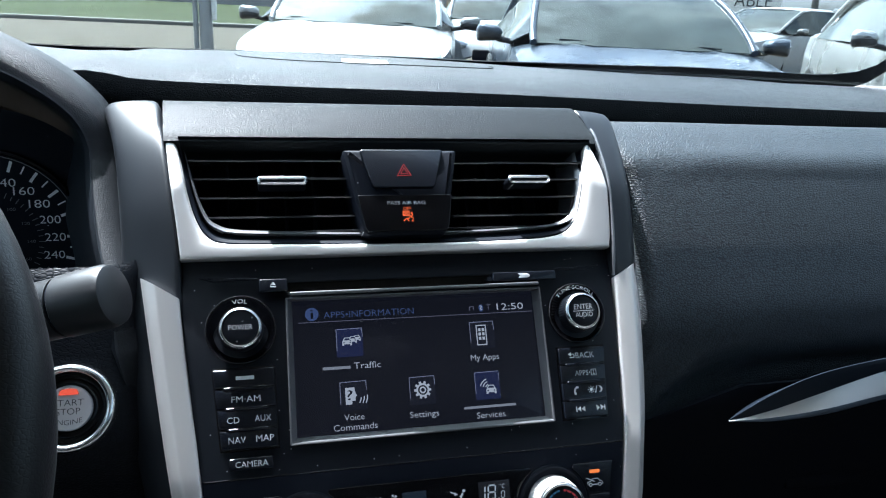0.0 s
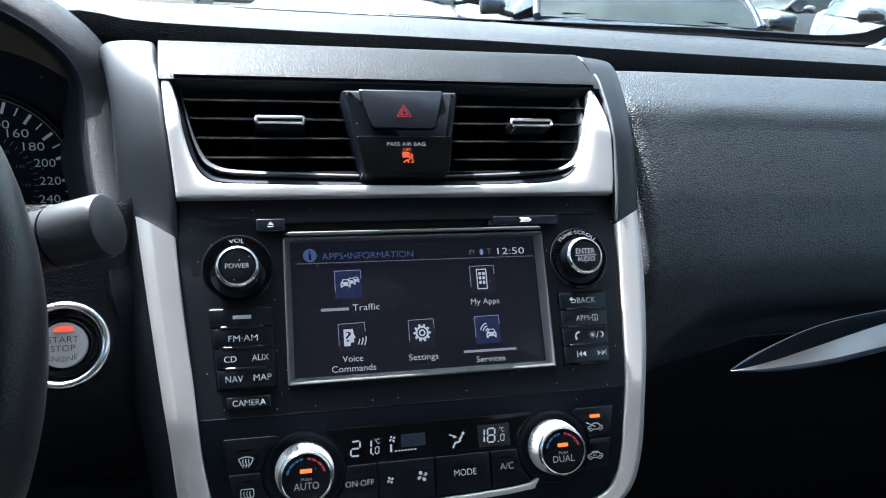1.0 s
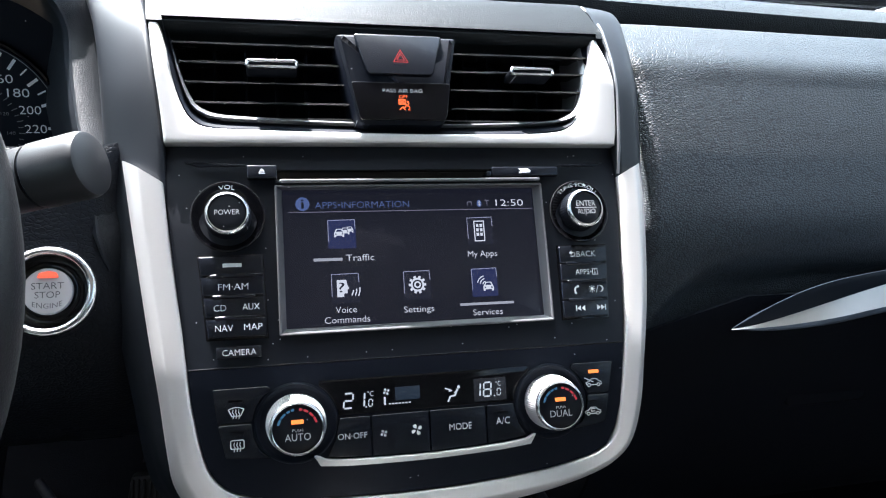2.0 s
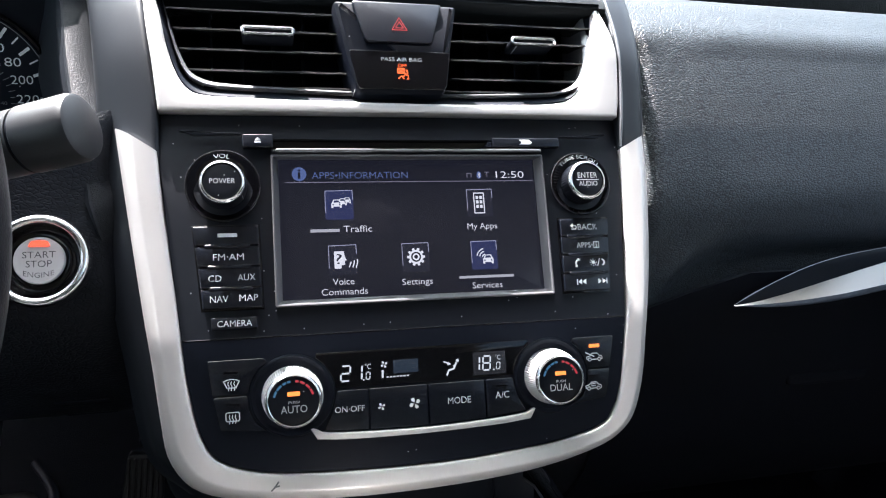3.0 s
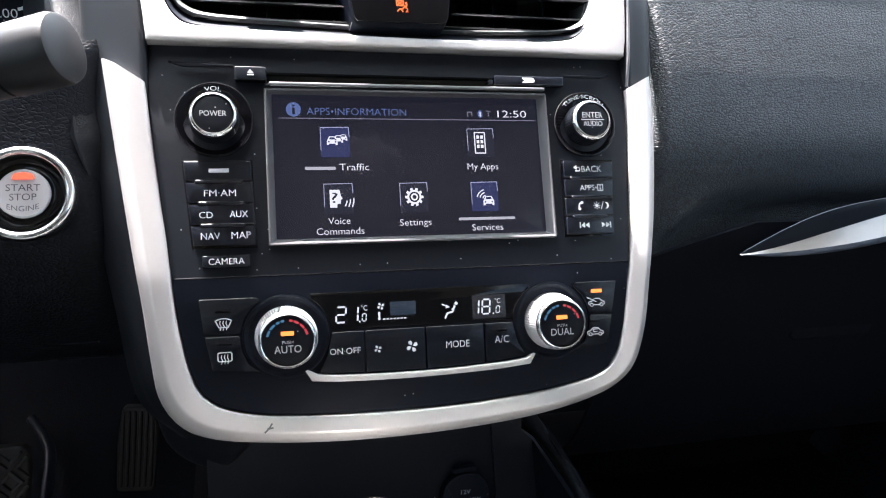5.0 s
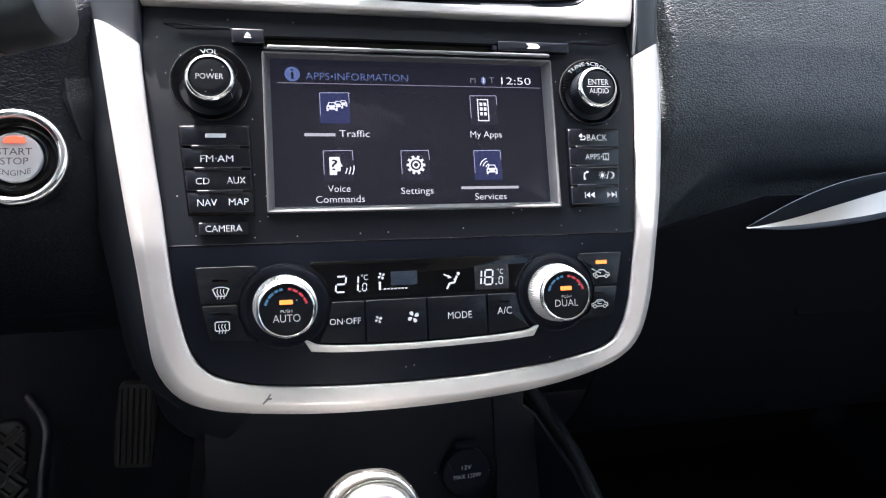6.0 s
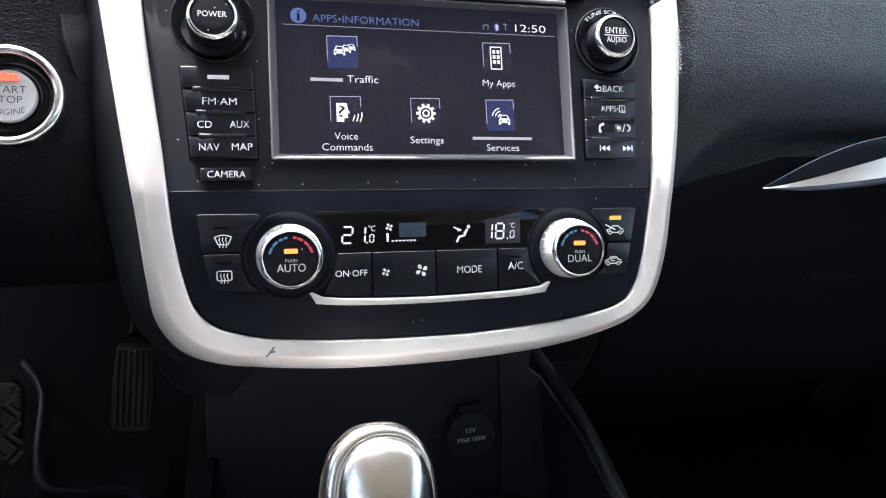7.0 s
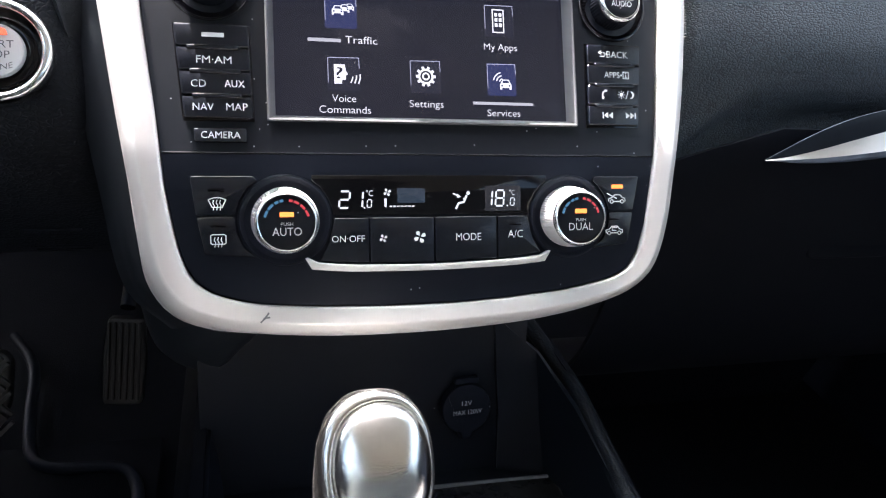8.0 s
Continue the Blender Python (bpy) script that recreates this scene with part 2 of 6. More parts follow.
def plate(poly, front, back, edge=0.4, bm=None, mat=0):
    """A plate in the stack's face, in millimetres: outline (x, z), front and back depth, softened front edge."""
    rows = [[(x, back, z) for x, z in poly], [(x, front + edge, z) for x, z in poly], [(x, front + edge * 0.5, z) for x, z in inset(poly, edge * 0.13)],
            [(x, front + edge * 0.13, z) for x, z in inset(poly, edge * 0.5)], [(x, front, z) for x, z in inset(poly, edge)]]
    bm = bm or bmesh.new()
    loft(rows, closed=True, bm=bm, mat=mat, scale=0.001)
    bm.verts.ensure_lookup_table()
    n = len(poly)
    bm.faces.new(bm.verts[-n:]).material_index = mat
    bm.faces.new([bm.verts[len(bm.verts) - 5 * n + i] for i in range(n)]).material_index = mat
    return bm


def framed(outer, inner, front, back, edge=0.4, deep=None, bm=None, mat=0):
    """A flat frame between two outlines with as many points each, in millimetres."""
    deep = back if deep is None else deep
    rows = [[(x, back, z) for x, z in outer], [(x, front + edge, z) for x, z in outer], [(x, front, z) for x, z in inset(outer, edge)],
            [(x, front, z) for x, z in inset(inner, -edge)], [(x, front + edge, z) for x, z in inner], [(x, deep, z) for x, z in inner]]
    return loft(rows, closed=True, bm=bm, mat=mat, scale=0.001)


def turned(profile, cx, cz, n=48, bm=None, mat=0, cap=True, ribs=None):
    """A turned form about the axis out of the stack's face, in millimetres: profile of (radius, depth). ribs: (first, last, count, depth)."""
    rows = []
    for k, (r, y) in enumerate(profile):
        row = []
        for i in range(n):
            rr = r
            if ribs and ribs[0] <= k <= ribs[1] and i % 2:
                rr = r - ribs[2]
            a = 2 * math.pi * i / n
            row.append((cx + rr * math.cos(a), y, cz + rr * math.sin(a)))
        rows.append(row)
    bm = bm or bmesh.new()
    loft(rows, closed=True, bm=bm, mat=mat, scale=0.001)
    if cap:
        bm.verts.ensure_lookup_table()
        bm.faces.new(bm.verts[-n:]).material_index = mat
    return bm


def sweep(path, radius, n=12, bm=None, mat=0, flat=1.0):
    """A round bar along 3D points (metres); radius may be a list."""
    p = [Vector(q) for q in path]
    rows, up = [], Vector((0, 0, 1))
    for i, q in enumerate(p):
        t = (p[min(i + 1, len(p) - 1)] - p[max(i - 1, 0)]).normalized()
        side = t.cross(up)
        if side.length < 1e-3:
            side = t.cross(Vector((0, 1, 0)))
        side.normalize()
        top = side.cross(t).normalized()
        r = radius[i] if isinstance(radius, (list, tuple)) else radius
        rows.append([q + side * r * math.cos(a) + top * r * flat * math.sin(a) for a in np.linspace(0, 2 * math.pi, n, endpoint=False)])
    return loft(rows, closed=True, caps=True, bm=bm, mat=mat)


def boxed(x0, x1, y0, y1, z0, z1, edge=0.002, bm=None, mat=0):
    """A box with softened edges, in metres."""
    bm = bm or bmesh.new()
    own = bmesh.ops.create_cube(bm, size=1.0)["verts"]
    for v in own:
        v.co = ((x0 + x1) / 2 + v.co.x * (x1 - x0), (y0 + y1) / 2 + v.co.y * (y1 - y0), (z0 + z1) / 2 + v.co.z * (z1 - z0))
    if edge:
        es = list({e for v in own for e in v.link_edges})
        bmesh.ops.bevel(bm, geom=es, offset=edge, segments=2, affect="EDGES", profile=0.5)
    return bm


def lettering(text, x0, z0, x1, z1, y, depth=0.15, bm=None, mat=0, bend=0):
    """Raised letters that fill a box in the stack's face, in millimetres. bend: radius of a circle below them."""
    cu = bpy.data.curves.new("letters", "FONT")
    cu.body, cu.extrude, cu.resolution_u, cu.offset = text, 0.0, 3, -0.005
    ob = bpy.data.objects.new("letters", cu)
    scene.collection.objects.link(ob)
    me = bpy.data.meshes.new_from_object(ob.evaluated_get(bpy.context.evaluated_depsgraph_get()))
    bpy.data.objects.remove(ob)
    bpy.data.curves.remove(cu)
    co = np.array([v.co[:2] for v in me.vertices])
    lo, hi = co.min(0), co.max(0)
    co = (co - lo) / (hi - lo)
    bm = bm or bmesh.new()
    vs = []
    for u, v in co:
        x, z = x0 + u * (x1 - x0), z0 + v * (z1 - z0)
        if bend:
            mid, a = (x0 + x1) / 2, (x - (x0 + x1) / 2) / bend
            r = bend + (z - z0)
            x, z = mid + r * math.sin(a), z0 - bend + r * math.cos(a)
        vs.append(bm.verts.new((x / 1000, (y - depth) / 1000, z / 1000)))
    for p in me.polygons:
        try:
            bm.faces.new([vs[i] for i in p.vertices]).material_index = mat
        except ValueError:
            pass
    bpy.data.meshes.remove(me)
    return bm


def bar(x0, z0, x1, z1, y, bm=None, mat=0, depth=0.15):
    return plate([(x0, z0), (x1, z0), (x1, z1), (x0, z1)], y - depth, y, 0.03, bm=bm, mat=mat)


def strokes(lines, width, y, bm=None, mat=0, depth=0.15):
    """Drawn lines of even width in the stack's face, in millimetres."""
    bm = bm or bmesh.new()
    for line in lines:
        for a, b in zip(line[:-1], line[1:]):
            a, b = np.array(a, float), np.array(b, float)
            d = (b - a) / (np.linalg.norm(b - a) + 1e-9)
            n = np.array([-d[1], d[0]]) * width / 2
            a, b = a - d * width * 0.3, b + d * width * 0.3
            vs = [bm.verts.new((q[0] / 1000, (y - depth) / 1000, q[1] / 1000)) for q in (a + n, b + n, b - n, a - n)]
            bm.faces.new(vs).material_index = mat
    return bm


def disc(cx, cz, r, y, bm=None, mat=0, n=20, depth=0.15, squash=1.0):
    bm = bm or bmesh.new()
    bm.faces.new([bm.verts.new(((cx + r * math.cos(2 * math.pi * i / n)) / 1000, (y - depth) / 1000, (cz + squash * r * math.sin(2 * math.pi * i / n)) / 1000)) for i in range(n)]).material_index = mat
    return bm


def area(poly, y, bm=None, mat=0, depth=0.15):
    bm = bm or bmesh.new()
    bm.faces.new([bm.verts.new((x / 1000, (y - depth) / 1000, z / 1000)) for x, z in poly]).material_index = mat
    return bm


def arc(cx, cz, r, a0, a1, n=10):
    return [(cx + r * math.cos(radians(a0 + (a1 - a0) * i / n)), cz + r * math.sin(radians(a0 + (a1 - a0) * i / n))) for i in range(n + 1)]


def sheet(rows, thick=0.003, scale=1.0, along=0, across=0):
    """A skin with thickness over rows of points; along, across: resampled counts."""
    rows = [np.array(r, float) for r in rows]
    if across:
        rows = [spline(r, across) for r in rows]
    if along:
        cols = [spline([r[j] for r in rows], along) for j in range(len(rows[0]))]
        rows = [[c[i] for c in cols] for i in range(along)]
    bm = loft(rows, scale=scale)
    bmesh.ops.recalc_face_normals(bm, faces=bm.faces)
    bmesh.ops.solidify(bm, geom=bm.faces[:], thickness=thick)
    return bm
# ---- silver trim of the centre stack ----
def trim_frame():
    root = thing("stack_trim", "satin silver plastic frame round the dashboard controls, lightly scratched", "trim", STACK)
    outer = [(-171.0, 107.0), (-166.5, 72), (-161.2, 33), (-156.4, -1), (-152, -30), (-148.3, -60), (-144.5, -80), (-134, -95.5), (-118, -103.3), (-94, -107.5), (-52, -110.9), (-4, -111.3),
             (40.5, -109.2), (74, -105.4), (103.5, -98.8), (122, -91.2), (134.6, -79), (143.2, -55), (148.5, -23), (154.5, 10), (158.8, 45), (161.2, 78), (161.5, 105)]
    inner = [(-147.8, 92), (-144.4, 56), (-140.8, 25), (-138, 3), (-134.6, -33), (-130.4, -58), (-126.5, -71.6), (-121.4, -80), (-112.3, -86.5), (-93.6, -91.8), (-66, -94.4), (-22, -96),
             (24, -95.4), (74, -91.3), (102, -86), (114.2, -80.6), (121.8, -69.4), (126.6, -50), (130.3, -28), (134, -5), (137.6, 42), (140.3, 78), (141.0, 94)]
    o, i = spline(outer, 120), spline(inner, 120)
    rows = []
    for (ox, oz), (ix, iz) in zip(o, i):
        back = 0.15 * max(0, -17 - (oz + iz) / 2)
        def at(u, y):
            x = ix + (ox - ix) * u
            return (x + (x + 96) * back * 0.4 / 370, y + back, iz + (oz - iz) * u)
        rows.append([at(0.0, 7), at(0.0, 0.3), at(0.015, -0.7), at(0.05, -1.5), at(0.10, -1.9), at(0.30, -2.4), at(0.54, -2.9), at(0.585, -2.9), at(0.62, -2.65), at(0.67, -2.1), at(0.80, -0.2), at(0.91, 2.0), at(0.97, 4.2), at(1.0, 7), at(0.99, 22)])
    part("frame", loft(rows, scale=0.001), SILVER, root, angle=32)
    # the ends of the frame, cut on the slant
    bm = bmesh.new()
    for row in (rows[0], rows[-1]):
        bm.faces.new([bm.verts.new([c * 0.001 for c in p]) for p in row])
    part("end_face", bm, SILVER, root)
    scuff = strokes([[(-90.5, -101.5), (-88.5, -99.6), (-86.6, -97.0)], [(-89, -99.6), (-86.2, -99.2)]], 0.9, 8.9)
    part("scratch", scuff, BEZEL, root, "small worn scratch showing dark plastic")


def vent_trim():
    root = thing("vent_trim", "satin silver plastic surround beneath the centre air vents", "trim", STACK)
    outer = [(-157, 199), (-154.2, 175), (-151, 152), (-148.6, 132), (-147.2, 119), (-146.2, 116.9), (-143, 116.5), (-100, 116.6), (0, 116.7), (100, 116.4), (138, 116.2), (141, 116.6), (142.4, 121), (144.8, 140), (145.9, 160), (145.6, 178), (141.5, 199)]
    inner = [(-150.5, 199), (-146.4, 180), (-142.8, 160), (-138.1, 143.7), (-131.8, 132.4), (-120.5, 127.0), (-87.3, 125.6), (-46, 124.5), (0, 123.8), (30, 123.6), (66.3, 124.0), (94.6, 125.6), (111.6, 130.0), (121.3, 141.5), (128.0, 161.0), (132.0, 178), (138.0, 199)]
    rows = []
    for (ox, oz), (ix, iz) in zip(spline(outer, 120), spline(inner, 120)):
        def at(u, y):
            return (ix + (ox - ix) * u, y, iz + (oz - iz) * u)
        k = 0.35 * max(0, (oz + iz) / 2 - 165)
        rows.append([at(-0.12, 14 + k), at(0.0, 5 + k), at(0.06, 1.6 + k), at(0.16, -0.6 + k), at(0.4, -1.5 + k), at(0.9, -1.5 + k), at(0.98, -1.0 + k), at(1.0, 0 + k), at(1.0, 8 + k)])
    part("surround", loft([spline(r, 28) for r in rows], scale=0.001), SILVER, root, angle=60)
    # dark gasket and the thin grey liner inside it
    outer_lip = [(-147.0, 199), (-145.2, 190), (-141.9, 174.4), (-138.1, 157.8), (-132.4, 143.4), (-126, 137.6), (-117, 134.8), (-93.9, 133.4), (-44.8, 132.0), (0, 131.2), (30, 131.4), (69.9, 132.4), (102.9, 134.3), (118.2, 139.0), (125.5, 147), (130.0, 161), (131.4, 177.6), (132.6, 199)]
    inner_lip = [(-146.4, 199), (-144.6, 190), (-140.5, 173.8), (-136.0, 157.8), (-130.4, 145.6), (-124, 140.6), (-115, 138.0), (-93.9, 136.4), (-44.8, 134.4), (0, 133.4), (30, 133.4), (69.9, 134.6), (101.0, 136.6), (114.1, 140.8), (121.2, 148), (125.7, 161), (127.6, 177.4), (131.6, 199)]
    def ring(a, b, y0, y1, y2, name, m):
        rr = []
        for p, q in zip(spline(a, 140), spline(b, 140)):
            def at(u, y):
                return (p[0] + (q[0] - p[0]) * u, y + 0.3 * max(0, p[1] - 165), p[1] + (q[1] - p[1]) * u)
            rr.append([at(0.0, y2), at(0.0, y0 + 0.7), at(0.12, y0 + 0.1), at(0.5, (y0 + y1) / 2 - 0.2), at(0.88, y1 + 0.1), at(1.0, y1 + 0.8), at(1.0, y2)])
        part(name, loft(rr, scale=0.001), m, root, angle=60)
    ring(inner, outer_lip, 4, 11, 16, "gasket", MATT)
    ring(outer_lip, inner_lip, 6.5, 9.0, 42, "liner", BEZEL)


# ---- centre air vents with the hazard switch ----
def air_vents():
    root = thing("air_vent", "pair of black centre air vents with slats", "air vent", STACK)
    cavity = [(-149, 201), (-141, 150), (-131, 131), (-118, 124), (108, 126), (123, 136), (131, 155), (142, 201)]
    bm = loft([[(x, 8, z) for x, z in cavity], [(x * 0.97, 70, z) for x, z in cavity]], closed=True, scale=0.001)
    bm.verts.ensure_lookup_table()
    bm.faces.new(bm.verts[-8:])
    part("duct", bm, MATT, root)
    def slat(x0, x1, z):
        prof = [(10.4, -0.1), (9.6, 0.1), (9.2, 0.6), (9.25, 1.1), (9.7, 1.5), (10.6, 1.9), (24, 5.5), (34, 7.5), (34, 6.0), (24, 3.6)]
        rows = []
        for u in np.linspace(0, 1, 5):
            rows.append([((x0 + (x1 - x0) * u), y, z + h) for y, h in prof])
        part("slat", loft(rows, closed=True, caps=True, scale=0.001), SLAT, root)
    for z, xl, xr in ((183.0, -143, 136), (170.4, -139.5, 132.5), (157.3, -136, 129), (144.0, -132, 124)):
        slat(xl, -34, z + 0.9)
        slat(32, xr, z - 0.7)
    for z, xl, xr in ((134.5, -122, 112),):
        slat(xl, -30, z)
        slat(26, xr, z)
    # upright vanes behind the slats
    for x in (-120, -100, -80, -60, 50, 68, 86, 104):
        part("vane", boxed((x - 0.8) / 1000, (x + 0.8) / 1000, 0.036, 0.06, 0.130, 0.196, 0.0004), MATT, root)
    for cx, w in ((-83.8, 15.6), (86.6, 15.2)):
        prof = rounded(cx - w, 164.4, cx + w, 169.6, 2.0)
        bm = plate(prof, -1.0, 14, 1.2)
        tab = part("slider", bm, SATIN, root, "chrome-edged vent slider")
        o, i = rounded(cx - w - 0.3, 164.2, cx + w + 0.3, 169.8, 2.4), rounded(cx - w + 1.6, 166.0, cx + w - 1.6, 167.8, 0.8)
        part("chrome_edge", framed(o, i, -2.6, 0.5, 0.8), CHROME, tab, "chrome outline")


def hazard_switch():
    root = thing("hazard_switch", "black hazard switch housing with passenger airbag lamp between vents", "switch", STACK)
    out = soften([(-44.5, 188), (35.0, 188), (27.5, 150), (24.0, 131.0), (20, 127.6), (-28, 127.4), (-33.2, 130.0), (-38.5, 157)], 3)
    part("housing", plate(out, -5.0, 30, 5.0), MATT, root, angle=20)
    btn = soften([(-33.4, 186.6), (24.0, 186.6), (16.8, 160.5), (14.5, 159.0), (-24.5, 159.3), (-26.4, 161)], 2.5)
    bm = bmesh.new()
    rows = [[(x, -3, z) for x, z in btn], [(x, -6.4, z) for x, z in btn], [(x, -7.2 - 0.03 * (183 - z), z) for x, z in inset(btn, 0.9)]]
    loft(rows, closed=True, bm=bm, scale=0.001)
    bm.verts.ensure_lookup_table()
    bm.faces.new(bm.verts[-len(btn):])
    b = part("button", bm, BUTTON, root)
    def tri(r, w):
        c = (-4.5, 170.5)
        p = [(c[0] + r * math.sin(radians(a)), c[1] + r * math.cos(radians(a)) - 0.5) for a in (0, 120, 240, 0)]
        return strokes([p], w, -8.6, depth=0.35)
    part("triangle", tri(5.4, 0.55), RED, b, "red warning triangle")
    part("triangle", tri(2.8, 0.5), RED, b, "red warning triangle")
    low = soften([(-36.2, 155.2), (28.0, 155.2), (24.2, 132.5), (22.3, 130.2), (-30.5, 130.2), (-32.0, 132.5)], 1.5)
    win = part("window", plate(low, -5.3, -2, 0.6), GLOSS, root, "gloss black indicator window")
    part("lettering", lettering("PASS AIR BAG", -16.6, 148.3, 9.0, 150.7, -5.3), LEGEND, win)
    part("lettering", lettering("OFF", -6.4, 144.5, -0.8, 146.6, -5.3), AMBER, win, "glowing amber letters")
    bm = strokes([[(-6.6, 143.6), (-2.6, 143.6), (-2.6, 140.6), (-6.6, 140.6), (-6.6, 143.6), (-2.6, 140.6)], [(-2.6, 143.6), (-6.6, 140.6)], [(-6.4, 136.9), (-4.6, 138.6), (-3.0, 138.4), (-1.6, 140.6)], [(-4.2, 138.4), (-3.0, 136.8)], [(-1.2, 139.6), (-0.2, 141.4)]], 0.65, -5.3)
    disc(-0.9, 142.2, 0.7, -5.3, bm=bm)
    lettering("2", -1.6, 136.6, 0.5, 139.4, -5.3, bm=bm)
    part("symbol", bm, AMBER, win, "glowing amber airbag symbol")


# ---- radio and touch screen ----
def radio():
    root = thing("radio", "black car radio with lit touch screen, two knobs and buttons", "car radio", STACK)
    # the face: a frame round the disc slot and the screen
    def edge(z):
        return np.interp(z, [-16.2, 0, 40, 75, 100, 115.6], [-135.8, -138.2, -142.2, -145.6, -146.6, -146.3]), np.interp(z, [-16.2, 0, 40, 70, 100, 115.6], [131.8, 133.2, 136.2, 138.8, 140.6, 141.0])
    xs_in = (-84.5, 84.5)
    bm = bmesh.new()
    zs = list(np.linspace(-16.2, 115.6, 12))
    loft([[(edge(z)[0], 6, z), (edge(z)[0], 0.4, z), (edge(z)[0] + 0.5, 0, z), (xs_in[0], 0, z), (xs_in[0], 6, z)] for z in zs], bm=bm, scale=0.001)
    loft([[(edge(z)[1], 6, z), (edge(z)[1], 0.4, z), (edge(z)[1] - 0.5, 0, z), (xs_in[1], 0, z), (xs_in[1], 6, z)] for z in zs], bm=bm, scale=0.001)
    for z0, z1 in ((-16.2, 0.5), (100.4, 115.6)):
        loft([[(x, 6, z0), (x, 0, z0), (x, 0, z1), (x, 6, z1)] for x in xs_in], bm=bm, scale=0.001)
    loft([[(x, 0, 89.5), (x, -1.5, 90.4), (x, -2.2, 91.6), (x, -1.6, 93.2), (x, 0, 93.8), (x, 14, 94.2)] for x in (xs_in[0], xs_in[1])], bm=bm, scale=0.001)
    for v in bm.verts:
        v.co.y += 0.0055 * max(0.0, (v.co.z - 0.055) / 0.060) ** 2
    part("faceplate", bm, SATIN, root, "satin black face with a few dust specks")
    part("lower_lip", sweep([(x / 1000, 0.0002, -0.0164) for x in np.linspace(-135.4, 131.4, 9)], 0.00045, 8), EDGE, root, "thin bright lower edge")
    part("slot", boxed(-0.0845, 0.0845, 0.006, 0.016, 0.0936, 0.1006, 0), GLOSS, root, "dark disc slot")
    part("slot_lip", plate(rounded(-82, 91.0, 84, 93.0, 0.9), -2.9, -1.5, 0.6), BEZEL, root, "thin grey lip under the disc slot")
    part("ridge", plate(soften([(-136, 104), (-101, 103.2), (-101, 102.0), (-128, 101.5)], 0.5), -0.4, 1, 0.4), SATIN, root)
    part("ridge", plate(soften([(131, 103.4), (98.5, 102.4), (98.5, 101.2), (124, 100.9)], 0.5), -0.4, 1, 0.4), SATIN, root)
    # silver-grey frame that slopes in to the glass
    o, i = rounded(-85.0, -0.2, 84.8, 89.6, 1.2), rounded(-80.6, 4.0, 80.6, 88.0, 0.6)
    rows = [[(x, 2, z) for x, z in o], [(x, -1.6, z) for x, z in o], [(x, -2.2, z) for x, z in inset(o, 0.5)], [(x, -2.0, z) for x, z in inset(o, 1.2)], [(x, 4.7, z) for x, z in i]]
    part("screen_frame", loft(rows, closed=True, scale=0.001), BEZEL, root, "bevelled grey frame round the screen")
    scr = part("screen", plate(rounded(-81, 3.6, 81, 88.4, 0.5), 4.6, 8, 0.1), SCREEN, root, "lit dark blue touch screen showing an apps menu")
    y = 4.6
    part("header", lettering("APPS•INFORMATION", -61.2, 76.2, -2.6, 80.4, y), SCREEN_BLUE, scr, "blue menu heading")
    bm = disc(-68.6, 79.2, 4.3, y, n=28)
    lettering("i", -69.5, 76.4, -67.7, 82.0, y - 0.1, bm=bm, mat=1)
    part("badge", bm, [SCREEN_BLUE, SCREEN], scr, "round blue badge")
    part("clock", lettering("12:50", 54.6, 75.9, 73.4, 80.3, y), SCREEN_TEXT, scr)
    part("line", bar(-77.2, 73.9, 79.7, 74.3, y), SCREEN_LINE, scr)
    bm = strokes([[(35.5, 76.3), (35.5, 79), (38.2, 79), (38.2, 76.6)]], 0.5, y)
    strokes([[(47.2, 79.8), (50.2, 79.8)], [(48.7, 79.6), (48.7, 76.4)]], 0.4, y, bm=bm)
    part("status", bm, SCREEN_LINE, scr)
    bm = disc(43.4, 77.9, 1.6, y, squash=1.5)
    strokes([[(42.7, 76.9), (44.1, 78.7), (43.4, 79.5), (43.4, 76.3), (44.1, 77.1), (42.7, 78.9)]], 0.25, y - 0.1, bm=bm, mat=1)
    part("status", bm, [SCREEN_BLUE, SCREEN_TEXT], scr)
    def tile(x0, z0):
        bm = plate(rounded(x0, z0 - 18.2, x0 + 17.0, z0, 0.8), y - 0.12, y, 0.02, mat=0)
        strokes([[(x0 + 0.3, z0 - 14), (x0 + 0.3, z0 - 0.6), (x0 + 16.6, z0 - 0.3), (x0 + 16.8, z0 - 6)]], 0.35, y - 0.1, bm=bm, mat=1)
        return bm
    def car_glyph(bm, cx, cz, k):
        area([(cx - 3 * k, cz + 1.6 * k), (cx - 2 * k, cz + 3.6 * k), (cx + 2 * k, cz + 3.6 * k), (cx + 3 * k, cz + 1.6 * k), (cx + 3.6 * k, cz + 0.6 * k), (cx + 3.6 * k, cz - 2.4 * k), (cx + 2.2 * k, cz - 2.4 * k), (cx + 2.2 * k, cz - 1.4 * k), (cx - 2.2 * k, cz - 1.4 * k), (cx - 2.2 * k, cz - 2.4 * k), (cx - 3.6 * k, cz - 2.4 * k), (cx - 3.6 * k, cz + 0.6 * k)], y - 0.14, bm=bm, mat=2)
        area([(cx - 2.1 * k, cz + 1.5 * k), (cx - 1.5 * k, cz + 3.0 * k), (cx + 1.5 * k, cz + 3.0 * k), (cx + 2.1 * k, cz + 1.5 * k)], y - 0.2, bm=bm, mat=0)
        for s in (-1, 1):
            disc(cx + s * 2.3 * k, cz - 0.1 * k, 0.55 * k, y - 0.2, bm=bm, mat=0, n=10)
    blue, dark = [TILE_BLUE, TILE_EDGE, SCREEN_TEXT], [TILE, TILE_EDGE, SCREEN_TEXT]
    bm = tile(-54.2, 69.2)
